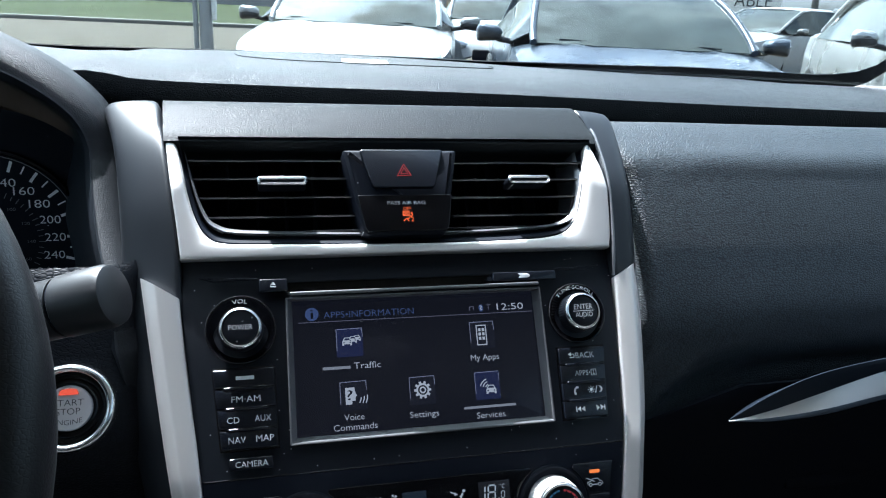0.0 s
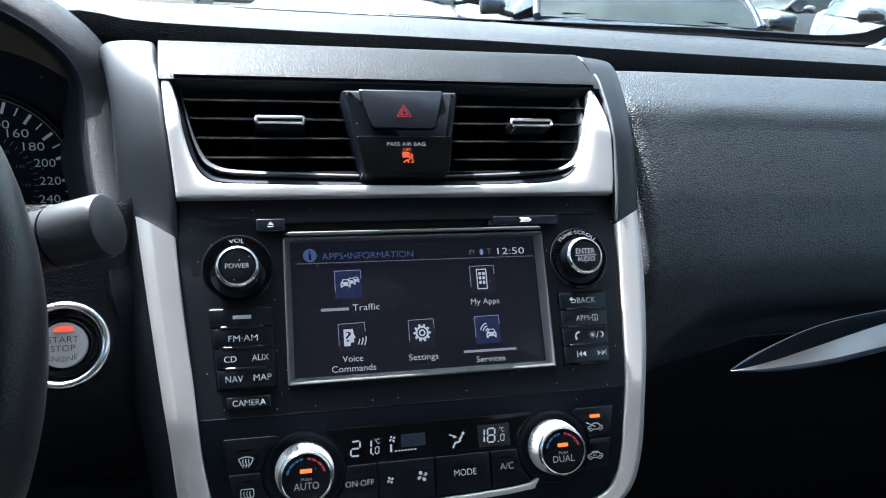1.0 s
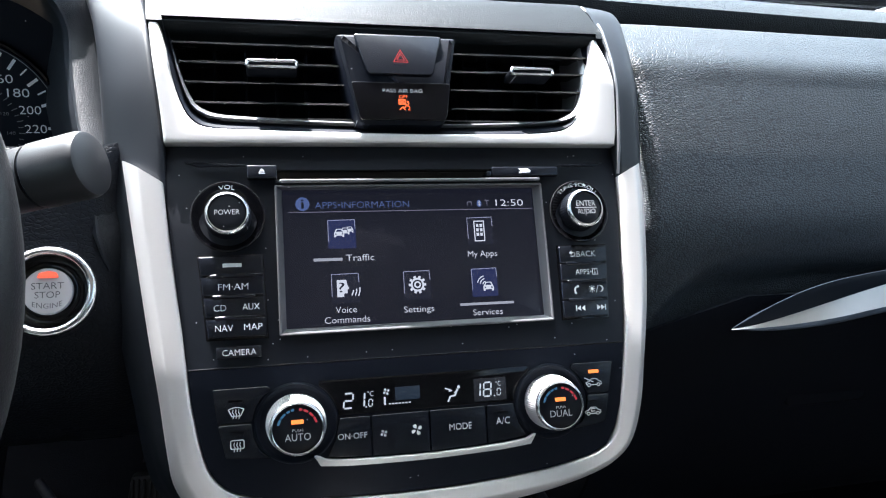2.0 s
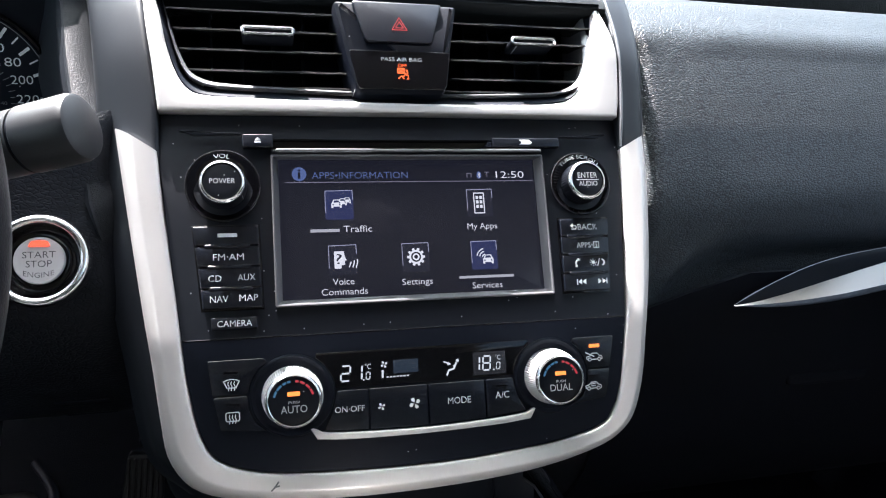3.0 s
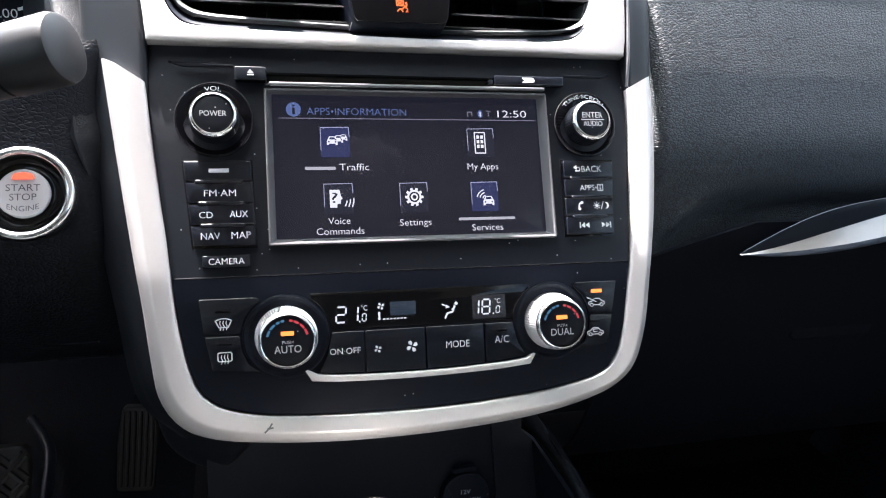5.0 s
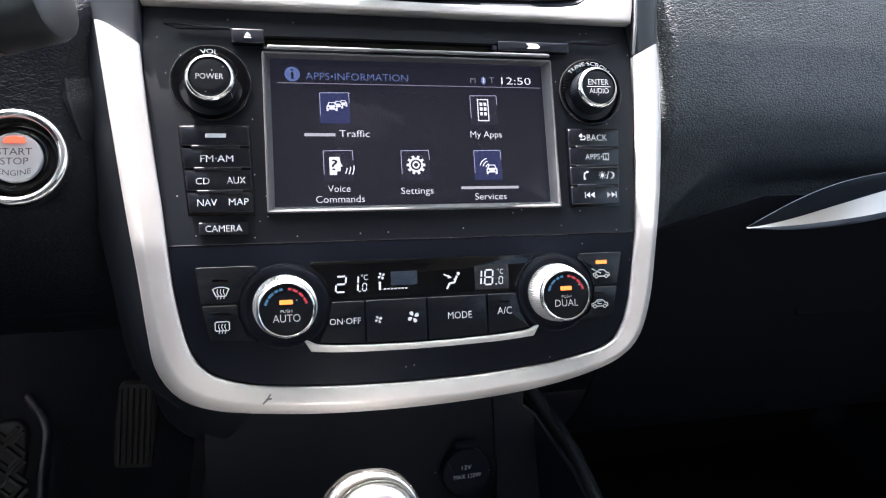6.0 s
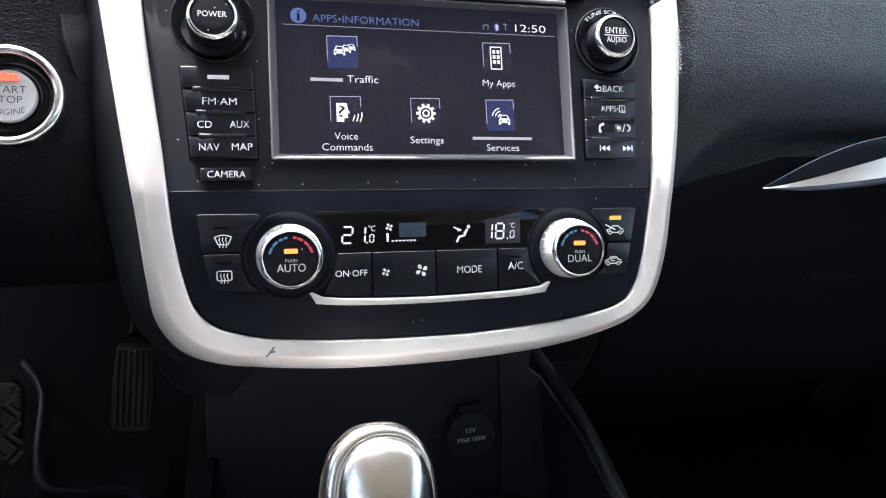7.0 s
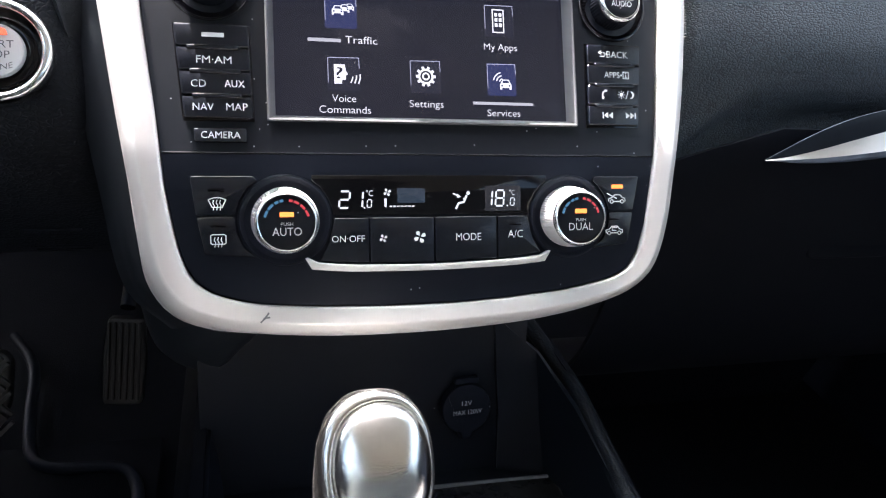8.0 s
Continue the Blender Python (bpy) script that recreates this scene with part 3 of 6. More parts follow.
    for cx, cz, k in ((-40.8, 62.3, 0.62), (-43.6, 61.4, 0.72), (-47.3, 60.2, 0.86)):
        car_glyph(bm, cx, cz, k)
    part("icon", bm, blue, scr, "traffic icon with three white cars")
    bm = tile(34.0, 69.0)
    strokes([[(38.8, 66.2), (45.2, 66.2), (45.2, 53.4), (38.8, 53.4), (38.8, 66.2)]], 0.7, y - 0.1, bm=bm, mat=2)
    for r in range(3):
        for c in range(2):
            bar(40.0 + c * 2.5, 56.6 + r * 2.9, 41.7 + c * 2.5, 58.6 + r * 2.9, y - 0.1, bm=bm, mat=2)
    part("icon", bm, dark, scr, "apps icon with a white phone")
    bm = tile(-53.6, 35.8)
    area([(-50.2, 31.8), (-44.4, 31.8), (-43.9, 28.6), (-42.8, 26.4), (-43.9, 26.0), (-44.0, 23.6), (-46.0, 23.4), (-46.2, 21.4), (-50.2, 21.4)], y - 0.1, bm=bm, mat=2)
    lettering("?", -49.0, 24.2, -45.6, 30.2, y - 0.25, bm=bm, mat=0)
    for k in range(3):
        strokes([[(-41.4 + 2 * k, 22.2 - 0.2 * k), (-40.5 + 2 * k, 24.4), (-40.4 + 2 * k, 25.2 + 0.7 * k)]], 0.7, y - 0.1, bm=bm, mat=2)
    part("icon", bm, dark, scr, "voice icon with a white head and question mark")
    bm = tile(-9.4, 35.8)
    cx, cz = -0.7, 26.9
    teeth = []
    for i in range(10):
        for a, r in ((-11, 4.3), (-8, 5.6), (8, 5.6), (11, 4.3)):
            teeth.append((cx + r * math.cos(radians(36 * i + a)), cz + r * math.sin(radians(36 * i + a))))
    area(teeth, y - 0.1, bm=bm, mat=2)
    disc(cx, cz, 3.1, y - 0.2, bm=bm, mat=0)
    disc(cx, cz, 2.2, y - 0.3, bm=bm, mat=2)
    disc(cx, cz, 1.2, y - 0.4, bm=bm, mat=0)
    part("icon", bm, dark, scr, "settings icon with a white gear wheel")
    bm = tile(34.2, 35.8)
    car_glyph(bm, 45.0, 23.4, 0.95)
    for r in (2.2, 4.0, 5.8):
        strokes([arc(43.6, 25.0, r, 105, 165, 6)], 0.7, y - 0.1, bm=bm, mat=2)
    part("icon", bm, blue, scr, "connected services icon with a white car")
    words = bar(-63.4, 43.6, -46.0, 45.4, y)
    part("caption", words, SCREEN_DIM, scr)
    for s, x0, z0, x1, z1 in (("Traffic", -43.8, 43.2, -26.6, 47.2), ("My Apps", 33.2, 42.0, 52.6, 47.0), ("Voice", -51.6, 11.8, -39.0, 15.6), ("Commands", -58.4, 5.8, -31.2, 9.7), ("Settings", -10.2, 8.8, 8.8, 13.8), ("Services", 33.6, 6.0, 53.0, 9.8)):
        part("caption", lettering(s, x0, z0, x1, z1, y), SCREEN_TEXT, scr)
    part("caption", bar(25.6, 12.4, 61.0, 14.0, y), SCREEN_DIM, scr)
    # knobs
    def knob(cx, cz, words, ribs, dish=20.4):
        k = part("knob", turned([(dish, 2), (dish - 0.1, -0.9), (dish - 0.5, -1.5), (dish - 1.0, -1.6), (dish - 1.6, -1.1), (16.5, 0.3), (13.0, 0.8)], cx, cz, 64), GLOSS, root, "round knob on a gloss black dish")
        part("bead", turned([(dish + 0.25, 0.5), (dish + 0.2, -1.2), (dish - 0.1, -1.65), (dish - 0.4, -1.5)], cx, cz, 72, cap=False), EDGE, k, "thin bright edge of the dish")
        part("barrel", turned([(13.4, 1), (13.2, -4), (12.7, -8.6), (12.3, -10.0)], cx, cz, 96, ribs=(0, 2, 0.35) if ribs else None), SATIN, k)
        part("ring", turned([(12.6, -9.0), (12.6, -10.4), (12.35, -11.2), (11.5, -12.1), (11.1, -12.4), (10.7, -12.3), (10.3, -10.8)], cx, cz, 64, cap=False), CHROME, k, "chrome ring")
        part("cap", turned([(10.4, -10.6), (10.3, -11.3), (9.7, -11.8), (6, -12.0), (2, -12.05)], cx, cz, 48), SATIN, k)
        bm = bmesh.new()
        for s, x0, z0, x1, z1 in words:
            lettering(s, cx + x0, cz + z0, cx + x1, cz + z1, -12.1, bm=bm)
        if len(words) > 1:
            bar(cx - 7.6, cz - 0.3, cx + 7.6, cz + 0.05, -12.1, bm=bm)
        part("legend", bm, LEGEND, k)
        return k
    p = knob(-112.0, 71.0, [("POWER", -6.9, -1.3, 6.9, 1.6)], False, 21.0)
    part("legend", lettering("VOL", -4.2 - 112.3, 87.4, 4.2 - 112.3, 90.0, -1.4, bend=16.2), LEGEND, p)
    p = knob(109.8, 70.2, [("ENTER", -6.6, 1.0, 6.6, 4.4), ("AUDIO", -6.2, -4.2, 6.2, -1.0)], True)
    part("legend", lettering("TUNE·SCROLL", -14.5 + 110.0, 87.0, 14.5 + 110.0, 89.4, -1.4, bend=16.4), LEGEND, p)
    # push buttons
    def key(poly, name="button", label=""):
        b = part(name, plate(soften(poly, 1.0), -2.6, 1, 0.7), BUTTON, root, label, angle=20)
        return b
    zl = [47.5, 35.8, 23.8, 11.6, 0.0]
    xl = [(-129.0, -93.2), (-128.0, -92.8), (-126.7, -92.4), (-125.6, -92.1), (-124.5, -91.9)]
    part("key_recess", plate([(xl[0][0] - 0.8, 48.3), (xl[0][1] + 0.8, 48.3), (xl[4][1] + 0.8, -0.8), (xl[4][0] - 0.8, -0.8)], -0.25, 0.5, 0.2), GLOSS, root)
    legends = [[], [("FM·AM", -118.3, 27.6, -101.6, 31.2)], [("CD", -121.0, 15.6, -114.0, 19.2), ("AUX", -105.2, 15.8, -95.6, 19.4)], [("NAV", -120.4, 4.0, -110.6, 7.6), ("MAP", -104.6, 4.2, -94.4, 7.8)]]
    for i in range(4):
        b = key([(xl[i][0] + 0.1, zl[i] - 0.3), (xl[i][1] - 0.1, zl[i] - 0.3), (xl[i + 1][1] - 0.1, zl[i + 1] + 0.4), (xl[i + 1][0] + 0.1, zl[i + 1] + 0.4)])
        bm = bmesh.new()
        for s, *box in legends[i]:
            lettering(s, *box, -2.6, bm=bm)
        if not legends[i]:
            bar(-115.6, 40.8, -105.0, 43.0, -2.6, bm=bm)
        part("legend", bm, LEGEND, b)
        if i < 3:
            z = zl[i + 1]
            part("nib", plate(rounded(xl[i + 1][0] + 5, z - 1.2, xl[i + 1][1] - 5, z + 0.9, 0.9), -3.2, 0, 0.6), BUTTON, b, angle=20)
    b = key([(-120.4, -4.6), (-95.2, -4.6), (-95.0, -11.5), (-120.0, -11.5)])
    part("legend", lettering("CAMERA", -116.8, -9.8, -98.2, -6.4, -2.6), LEGEND, b)
    zr = [47.1, 35.6, 23.9, 12.0, 0.4]
    xr = [(92.2, 125.8), (92.0, 124.9), (91.8, 124.0), (91.5, 123.2), (91.3, 122.3)]
    part("key_recess", plate([(xr[0][0] - 0.8, 47.9), (xr[0][1] + 0.8, 47.9), (xr[4][1] + 0.8, -0.4), (xr[4][0] - 0.8, -0.4)], -0.25, 0.5, 0.2), GLOSS, root)
    for i in range(4):
        b = key([(xr[i][0] + 0.1, zr[i] - 0.3), (xr[i][1] - 0.1, zr[i] - 0.3), (xr[i + 1][1] - 0.1, zr[i + 1] + 0.4), (xr[i + 1][0] + 0.1, zr[i + 1] + 0.4)])
        bm = bmesh.new()
        y = -2.6
        if i == 0:
            lettering("BACK", 104.0, 39.6, 117.4, 43.4, y, bm=bm)
            strokes([[(100.4, 42.4), (102.4, 42.4), (103.0, 41.4), (102.4, 40.2), (99.8, 40.2)]], 0.6, y, bm=bm)
            area([(100.8, 44.0), (100.8, 40.9), (98.6, 42.4)], y, bm=bm)
        elif i == 1:
            lettering("APPS", 102.0, 28.0, 111.6, 31.4, y, bm=bm)
            disc(112.6, 29.7, 0.5, y, bm=bm)
            strokes([[(113.8, 27.8), (117.2, 27.8), (117.2, 31.6), (113.8, 31.6), (113.8, 27.8)], [(115.0, 28.6), (116.0, 28.6)], [(115.5, 28.6), (115.5, 30.0)]], 0.45, y, bm=bm)
            disc(115.5, 30.8, 0.35, y, bm=bm)
        elif i == 2:
            strokes([[(102.2, 20.4), (100.8, 19.6), (100.3, 18.0), (100.6, 16.6)]], 1.0, y, bm=bm)
            area([(101.8, 21.2), (103.4, 21.0), (103.2, 19.8), (101.8, 19.6)], y, bm=bm)
            area([(99.9, 17.4), (101.6, 16.8), (101.2, 15.6), (99.8, 15.8)], y, bm=bm)
            disc(112.2, 18.4, 1.1, y, bm=bm)
            for a in range(0, 360, 45):
                strokes([[(112.2 + 1.6 * math.cos(radians(a)), 18.4 + 1.6 * math.sin(radians(a))), (112.2 + 2.3 * math.cos(radians(a)), 18.4 + 2.3 * math.sin(radians(a)))]], 0.4, y, bm=bm)
            strokes([[(115.0, 16.2), (116.6, 20.6)]], 0.45, y, bm=bm)
            area(arc(118.2, 18.4, 2.1, 120, -120, 10) + arc(117.2, 18.4, 1.9, -80, 80, 8), y, bm=bm)
        else:
            for cx, s in ((103.2, -1), (117.2, 1)):
                for o in (-0.3, 2.6):
                    area([(cx + s * (o - 2.6), 4.6), (cx + s * (o - 2.6), 8.2), (cx + s * o, 6.4)], y, bm=bm)
                bar(min(cx + s * 2.7, cx + s * 3.4), 4.6, max(cx + s * 2.7, cx + s * 3.4), 8.2, y, bm=bm)
        part("legend", bm, LEGEND, b)
        if i < 3:
            z = zr[i + 1]
            part("nib", plate(rounded(xr[i + 1][0] + 4, z - 1.2, xr[i + 1][1] - 4, z + 0.9, 0.9), -3.2, 0, 0.6), BUTTON, b, angle=20)
    b = part("eject_button", plate(rounded(-100.6, 93.8, -83.2, 101.8, 0.8), -2.4, 6, 0.7), BUTTON, root)
    bm = area([(-93.8, 97.8), (-90.2, 97.8), (-92.0, 100.0)], -2.4)
    bar(-93.8, 96.4, -90.2, 97.2, -2.4, bm=bm)
    part("legend", bm, LEGEND, b)
    b = part("card_slot_cover", plate(rounded(52.2, 94.6, 97.4, 100.6, 0.6), -1.6, 6, 0.6), BUTTON, root, "black memory card flap with a white mark")
    bm = plate(soften([(69.8, 99.4), (76.6, 99.4), (78.8, 97.6), (77.2, 96.2), (69.8, 96.2), (71.8, 97.6)], 0.5), -1.75, -1.5, 0.03)
    part("legend", bm, LEGEND, b)
    part("eject_button", plate(rounded(48.4, 94.8, 51.4, 97.6, 0.4), -1.2, 6, 0.3), BUTTON, root)


# ---- climate controls ----
def climate():
    root = thing("climate_control", "black two-zone climate panel with chrome dials and lit display", "climate control", CLIMATE)
    face = [(-135.8, -16.8), (131.6, -16.8), (128.8, -36), (125.5, -56), (121, -70), (114, -81), (102, -86.5), (74, -92), (24, -96), (-22, -96.6), (-66, -95), (-93.6, -92.4), (-112, -87), (-121, -80.6), (-126, -72), (-130, -58), (-134, -36)]
    part("faceplate", plate(face, 0, 8, 0.5), MATT, root, "satin black face with a few dust specks")
    L, R = -77.4, 78.2
    cz = -50.4
    def key(poly, r=1.2):
        return part("button", plate(soften(poly, r), -1.6, 1, 0.5), BUTTON, root, angle=20)
    def collar_side(cx, z, r, s):
        return cx + s * math.sqrt(max(0, r * r - (z - cz) ** 2))
    rr = 24.4
    # display window between the dials
    win = [(collar_side(L, -29.2, rr, 1) + 1.5, -27.4)] + [(collar_side(R, -29.2, rr, -1) - 1.5, -27.4)] + [(collar_side(R, z, rr, -1), z) for z in np.linspace(-30, -48.2, 6)] + [(collar_side(L, z, rr, 1), z) for z in np.linspace(-48.2, -30, 6)]
    w = part("display", plate(win, -0.9, 1, 0.3), GLOSS, root, "gloss black display with pale digits")
    y = -0.9
    def seg(ch, x, z, wd, h, t, bm, slant=0.08):
        lit = {"2": "abged", "1": "bc", "0": "abcdef", "8": "abcdefg"}[ch]
        g = 0.25
        lines = {"a": [(0, h), (wd, h)], "b": [(wd, h), (wd, h / 2)], "c": [(wd, h / 2), (wd, 0)], "d": [(0, 0), (wd, 0)], "e": [(0, 0), (0, h / 2)], "f": [(0, h / 2), (0, h)], "g": [(0, h / 2), (wd, h / 2)]}
        for s in lit:
            p, q = (np.array(k, float) for k in lines[s])
            d = (q - p) / np.linalg.norm(q - p)
            p, q = p + d * t * 0.75, q - d * t * 0.75
            strokes([[(x + p[0] + slant * p[1], z + p[1]), (x + q[0] + slant * q[1], z + q[1])]], t, y, bm=bm)
    def digit(ch, *box):
        bm = bmesh.new()
        seg(ch, *box, bm)
        part("digit", bm, LCD, w, "pale seven-segment digit")
    for ch, x in (("2", -50.2), ("1", -43.4)):
        digit(ch, x, -44.4, 5.2, 8.6, 1.0)
    digit("0", -35.6, -44.2, 2.2, 4.0, 0.6)
    part("point", disc(-37.0, -44.4, 0.5, y, n=8), LCD, w)
    part("unit", lettering("°C", -36.0, -38.4, -32.4, -35.2, y), LCD, w)
    for ch, x in (("1", 28.0), ("8", 34.8)):
        digit(ch, x, -44.0, 4.6, 8.4, 0.95)
    digit("0", 43.4, -43.8, 2.2, 4.0, 0.5)
    part("point", disc(41.8, -44.0, 0.5, y, n=8), LCD, w)
    part("unit", lettering("°C", 43.0, -38.2, 46.2, -35.2, y), LCD, w)
    def fan(cx, c, r, bm, yy):
        for k in range(4):
            a = radians(90 * k + 20)
            p = [(0.15, 0), (0.6, 0.42), (1.0, 0.35), (1.02, -0.12), (0.62, -0.28)]
            area([(cx + r * (u * math.cos(a) - v * math.sin(a)), c + r * (u * math.sin(a) + v * math.cos(a))) for u, v in p], yy, bm=bm)
        return bm
    bm = fan(-24.8, -36.4, 2.0, bmesh.new(), y)
    part("fan_symbol", bm, LCD, w)
    part("level_mark", bar(-26.4, -44.2, -25.2, -39.6, y), LCD, w)
    for k in range(7):
        part("level_mark", bar(-23.6 + 2.0 * k, -44.2, -22.4 + 2.0 * k, -43.4, y), LCD, w)
    bm = bmesh.new()
    strokes([[(11.0, -37.2), (14.4, -38.6)]], 0.8, y, bm=bm)
    area([(13.4, -37.4), (15.6, -39.0), (13.0, -39.6)], y, bm=bm)
    strokes([[(18.4, -38.4), (17.0, -41.8), (14.0, -42.4), (12.6, -45.2)]], 1.1, y, bm=bm)
    strokes([[(18.8, -39.0), (16.6, -40.2)]], 0.6, y, bm=bm)
    disc(19.4, -37.0, 1.0, y, bm=bm, n=12)
    part("airflow_symbol", bm, LCD, w, "pale airflow symbol")
    part("backlight", plate(rounded(-19.5, -42.0, -4.5, -34.2, 0.5), -0.98, -0.9, 0.02), glowing("lcd_glow", (0.10, 0.16, 0.24), 0.013), w)
    part("backlight", plate(rounded(29, -46.8, 49.5, -33.0, 0.5), -0.98, -0.9, 0.02), glowing("lcd_glow_pale", (0.10, 0.11, 0.13), 0.012), w)
    # dials
    for cx, word in ((L, "AUTO"), (R, "DUAL")):
        d = part("dial", turned([(23.4, 2), (23.4, -0.6), (23.0, -1.2), (22.3, -1.5), (21.5, -1.2), (19.5, 0.6), (17.4, 1.2)], cx, cz, 64), MATT, root, "chrome-rimmed temperature dial in a black collar")
        part("barrel", turned([(17.2, 0), (17.0, -3.0), (16.4, -9.0), (15.6, -13.0), (15.2, -14.4)], cx, cz, 150, ribs=(0, 3, 0.45), cap=False), RIBBED, d, "ribbed chrome barrel")
        part("ring", turned([(15.3, -14.2), (15.4, -15.2), (15.2, -16.1), (14.4, -16.9), (14.0, -17.1), (13.6, -16.9), (13.3, -16.0)], cx, cz, 72, cap=False), CHROME, d, "polished chrome rim")
        part("cap", turned([(13.4, -15.9), (12.9, -16.3), (6, -16.5), (2, -16.5)], cx, cz, 48), SATIN, d)
        y = -16.5
        ccx = cx
        bm = lettering(word, ccx - 7.0, cz - 6.6, ccx + 7.0, cz - 2.6, y)
        lettering("PUSH", ccx - 2.9, cz - 1.7, ccx + 2.9, cz - 0.1, y, bm=bm)
        part("legend", bm, LEGEND, d)
        part("lamp", plate(rounded(ccx - 3.4, cz + 2.6, ccx + 3.4, cz + 5.0, 0.3), y - 0.3, y, 0.1), LED, d, "lit amber lamp")
        def dashes(spans):
            bm = bmesh.new()
            for a0, a1 in spans:
                o, i = arc(cx, cz, 11.4, a0, a1, 4), arc(cx, cz, 10.1, a0, a1, 4)
                area(o + i[::-1], y, bm=bm)
            return bm
        part("scale", dashes([(166, 148), (145, 126), (122, 111), (108, 98)]), BLUE_ARC, d, "blue cooler marks")
        part("scale", dashes([(84, 74), (71, 56), (52, 36), (33, 15)]), RED_ARC, d, "red warmer marks")
    # keys
    def lamp(x0, z0, x1, z1, parent, lit):
        part("lamp", plate(rounded(x0, z0, x1, z1, 0.2), -1.9, -1, 0.1), LED if lit else GLOSS, parent, "lit amber lamp" if lit else "")
    y = -1.6
    a = key([(-122.8, -28.0), (-92.4, -28.0), (-90.6, -30.4)] + [(collar_side(L, z, 24.6, -1), z) for z in (-34, -40, -47.6)] + [(-120.4, -47.6)])
    lamp(-114.4, -35.6, -106.6, -33.8, a, False)
    bm = strokes([arc(-110.2, -46.6, 8.0, 122, 58, 8), [(-114.3, -39.8), (-112.6, -43.4), (-107.8, -43.4), (-106.1, -39.8)]], 0.55, y)
    for k in (-1.6, 0, 1.6):
        strokes([[(-110.2 + k, -39.9), (-110.6 + k, -41.2), (-109.9 + k, -42.6), (-110.4 + k, -44.8)]], 0.45, y, bm=bm)
    part("legend", bm, LEGEND, a)
    a = key([(-120.2, -48.4)] + [(collar_side(L, z, 24.6, -1), z) for z in (-48.4, -56, -64)] + [(-91.5, -69.2), (-116.5, -67.0)])
    lamp(-113.6, -53.4, -106.2, -51.6, a, False)
    bm = strokes([[(-112.9, -57.0), (-107.1, -57.0), (-106.4, -57.6), (-106.4, -61.2), (-107.1, -61.8), (-112.9, -61.8), (-113.6, -61.2), (-113.6, -57.6), (-112.9, -57.0)]], 0.55, y)
    for k in (-1.6, 0, 1.6):
        strokes([[(-110 + k, -58.4), (-110.4 + k, -59.7), (-109.7 + k, -61.1), (-110.2 + k, -63.2)]], 0.45, y, bm=bm)
    part("legend", bm, LEGEND, a)
    def car_side(cx, z, bm):
        strokes([[(cx - 5, z - 1.4), (cx - 5.2, z), (cx - 3.0, z + 0.6), (cx - 1.4, z + 2.2), (cx + 2.0, z + 2.2), (cx + 3.4, z + 0.6), (cx + 5.0, z + 0.2), (cx + 5.2, z - 1.4), (cx + 4.2, z - 1.6)], [(cx - 2.2, z - 1.6), (cx + 2.2, z - 1.6)]], 0.55, y, bm=bm)
        for s in (-3.2, 3.2):
            strokes([arc(cx + s, z - 1.6, 1.0, 0, 360, 10)], 0.5, y, bm=bm)
        return bm
    a = key([(93.8, -28.0), (121.6, -28.0), (117.8, -47.6)] + [(collar_side(R, z, 24.6, 1), z) for z in (-47.6, -40, -34, -30.4)])
    lamp(104.4, -34.8, 111.4, -32.6, a, True)
    bm = car_side(107.6, -40.6, bmesh.new())
    strokes([[(101.6, -37.6), (107.4, -40.4)]], 0.6, y, bm=bm)
    part("legend", bm, LEGEND, a)
    a = key([(117.7, -48.4), (114.6, -64.6), (112.5, -66.6), (90.5, -69.0)] + [(collar_side(R, z, 24.6, 1), z) for z in (-64, -56, -48.4)])
    lamp(102.6, -52.8, 109.4, -51.2, a, False)
    bm = car_side(105.8, -58.6, bmesh.new())
    strokes([[(107.4, -57.2), (104.6, -57.2), (104.6, -58.8), (107.0, -58.8)]], 0.5, y, bm=bm)
    part("legend", bm, LEGEND, a)
    def low(x):
        return np.interp(x, [-60, -34, 0, 36, 64], [-71.8, -73.2, -73.8, -72.6, -69.8])
    cuts = [-53.6, -34.6, 0.4, 35.6, 54.0]
    for i in range(4):
        x0, x1 = cuts[i] + 0.4, cuts[i + 1] - 0.4
        poly = [(x0, -49.6), (x1, -49.6), (x1, low(x1)), (x0, low(x0))]
        if i == 0:
            poly = [(collar_side(L, -49.6, 24.8, 1), -49.6), (x1, -49.6), (x1, low(x1)), (-60.5, low(-60.5)), (collar_side(L, -62, 24.8, 1), -62)]
        if i == 3:
            poly = [(x0, -49.6), (collar_side(R, -49.6, 24.8, -1), -49.6), (collar_side(R, -62, 24.8, -1), -62), (61.0, low(61)), (x0, low(x0))]
        b = key(poly, 0.8)
        if i == 0:
            bm = lettering("ON·OFF", -54.2, -62.2, -37.2, -58.8, y)
        elif i == 1:
            bm = fan(-27.4, -60.6, 2.1, bmesh.new(), y)
            fan(-7.8, -60.2, 3.3, bm, y)
        elif i == 2:
            bm = lettering("MODE", 12.2, -62.6, 26.2, -58.6, y)
        else:
            bm = lettering("A/C", 41.6, -61.6, 50.4, -57.4, y)
            lamp(42.4, -54.8, 49.4, -53.2, b, False)
        part("legend", bm, LEGEND, b)
    lower = spline([(-64.6, -76.0), (-45, -77.6), (-3, -78.2), (41.6, -77.0), (62.8, -75.2)], 24)
    upper = spline([(-61.6, -72.4), (-45, -73.9), (-3, -74.8), (41.6, -73.4), (60.4, -71.6)], 24)
    poly = [(-68.0, -70.2)] + [tuple(p) for p in lower] + [(66.4, -69.4), (65.4, -69.0)] + [tuple(p) for p in upper[::-1]] + [(-66.6, -69.6)]
    part("strip", plate(poly, -3.0, 1, 0.7), SILVER, root, "thin silver strip under the keys")
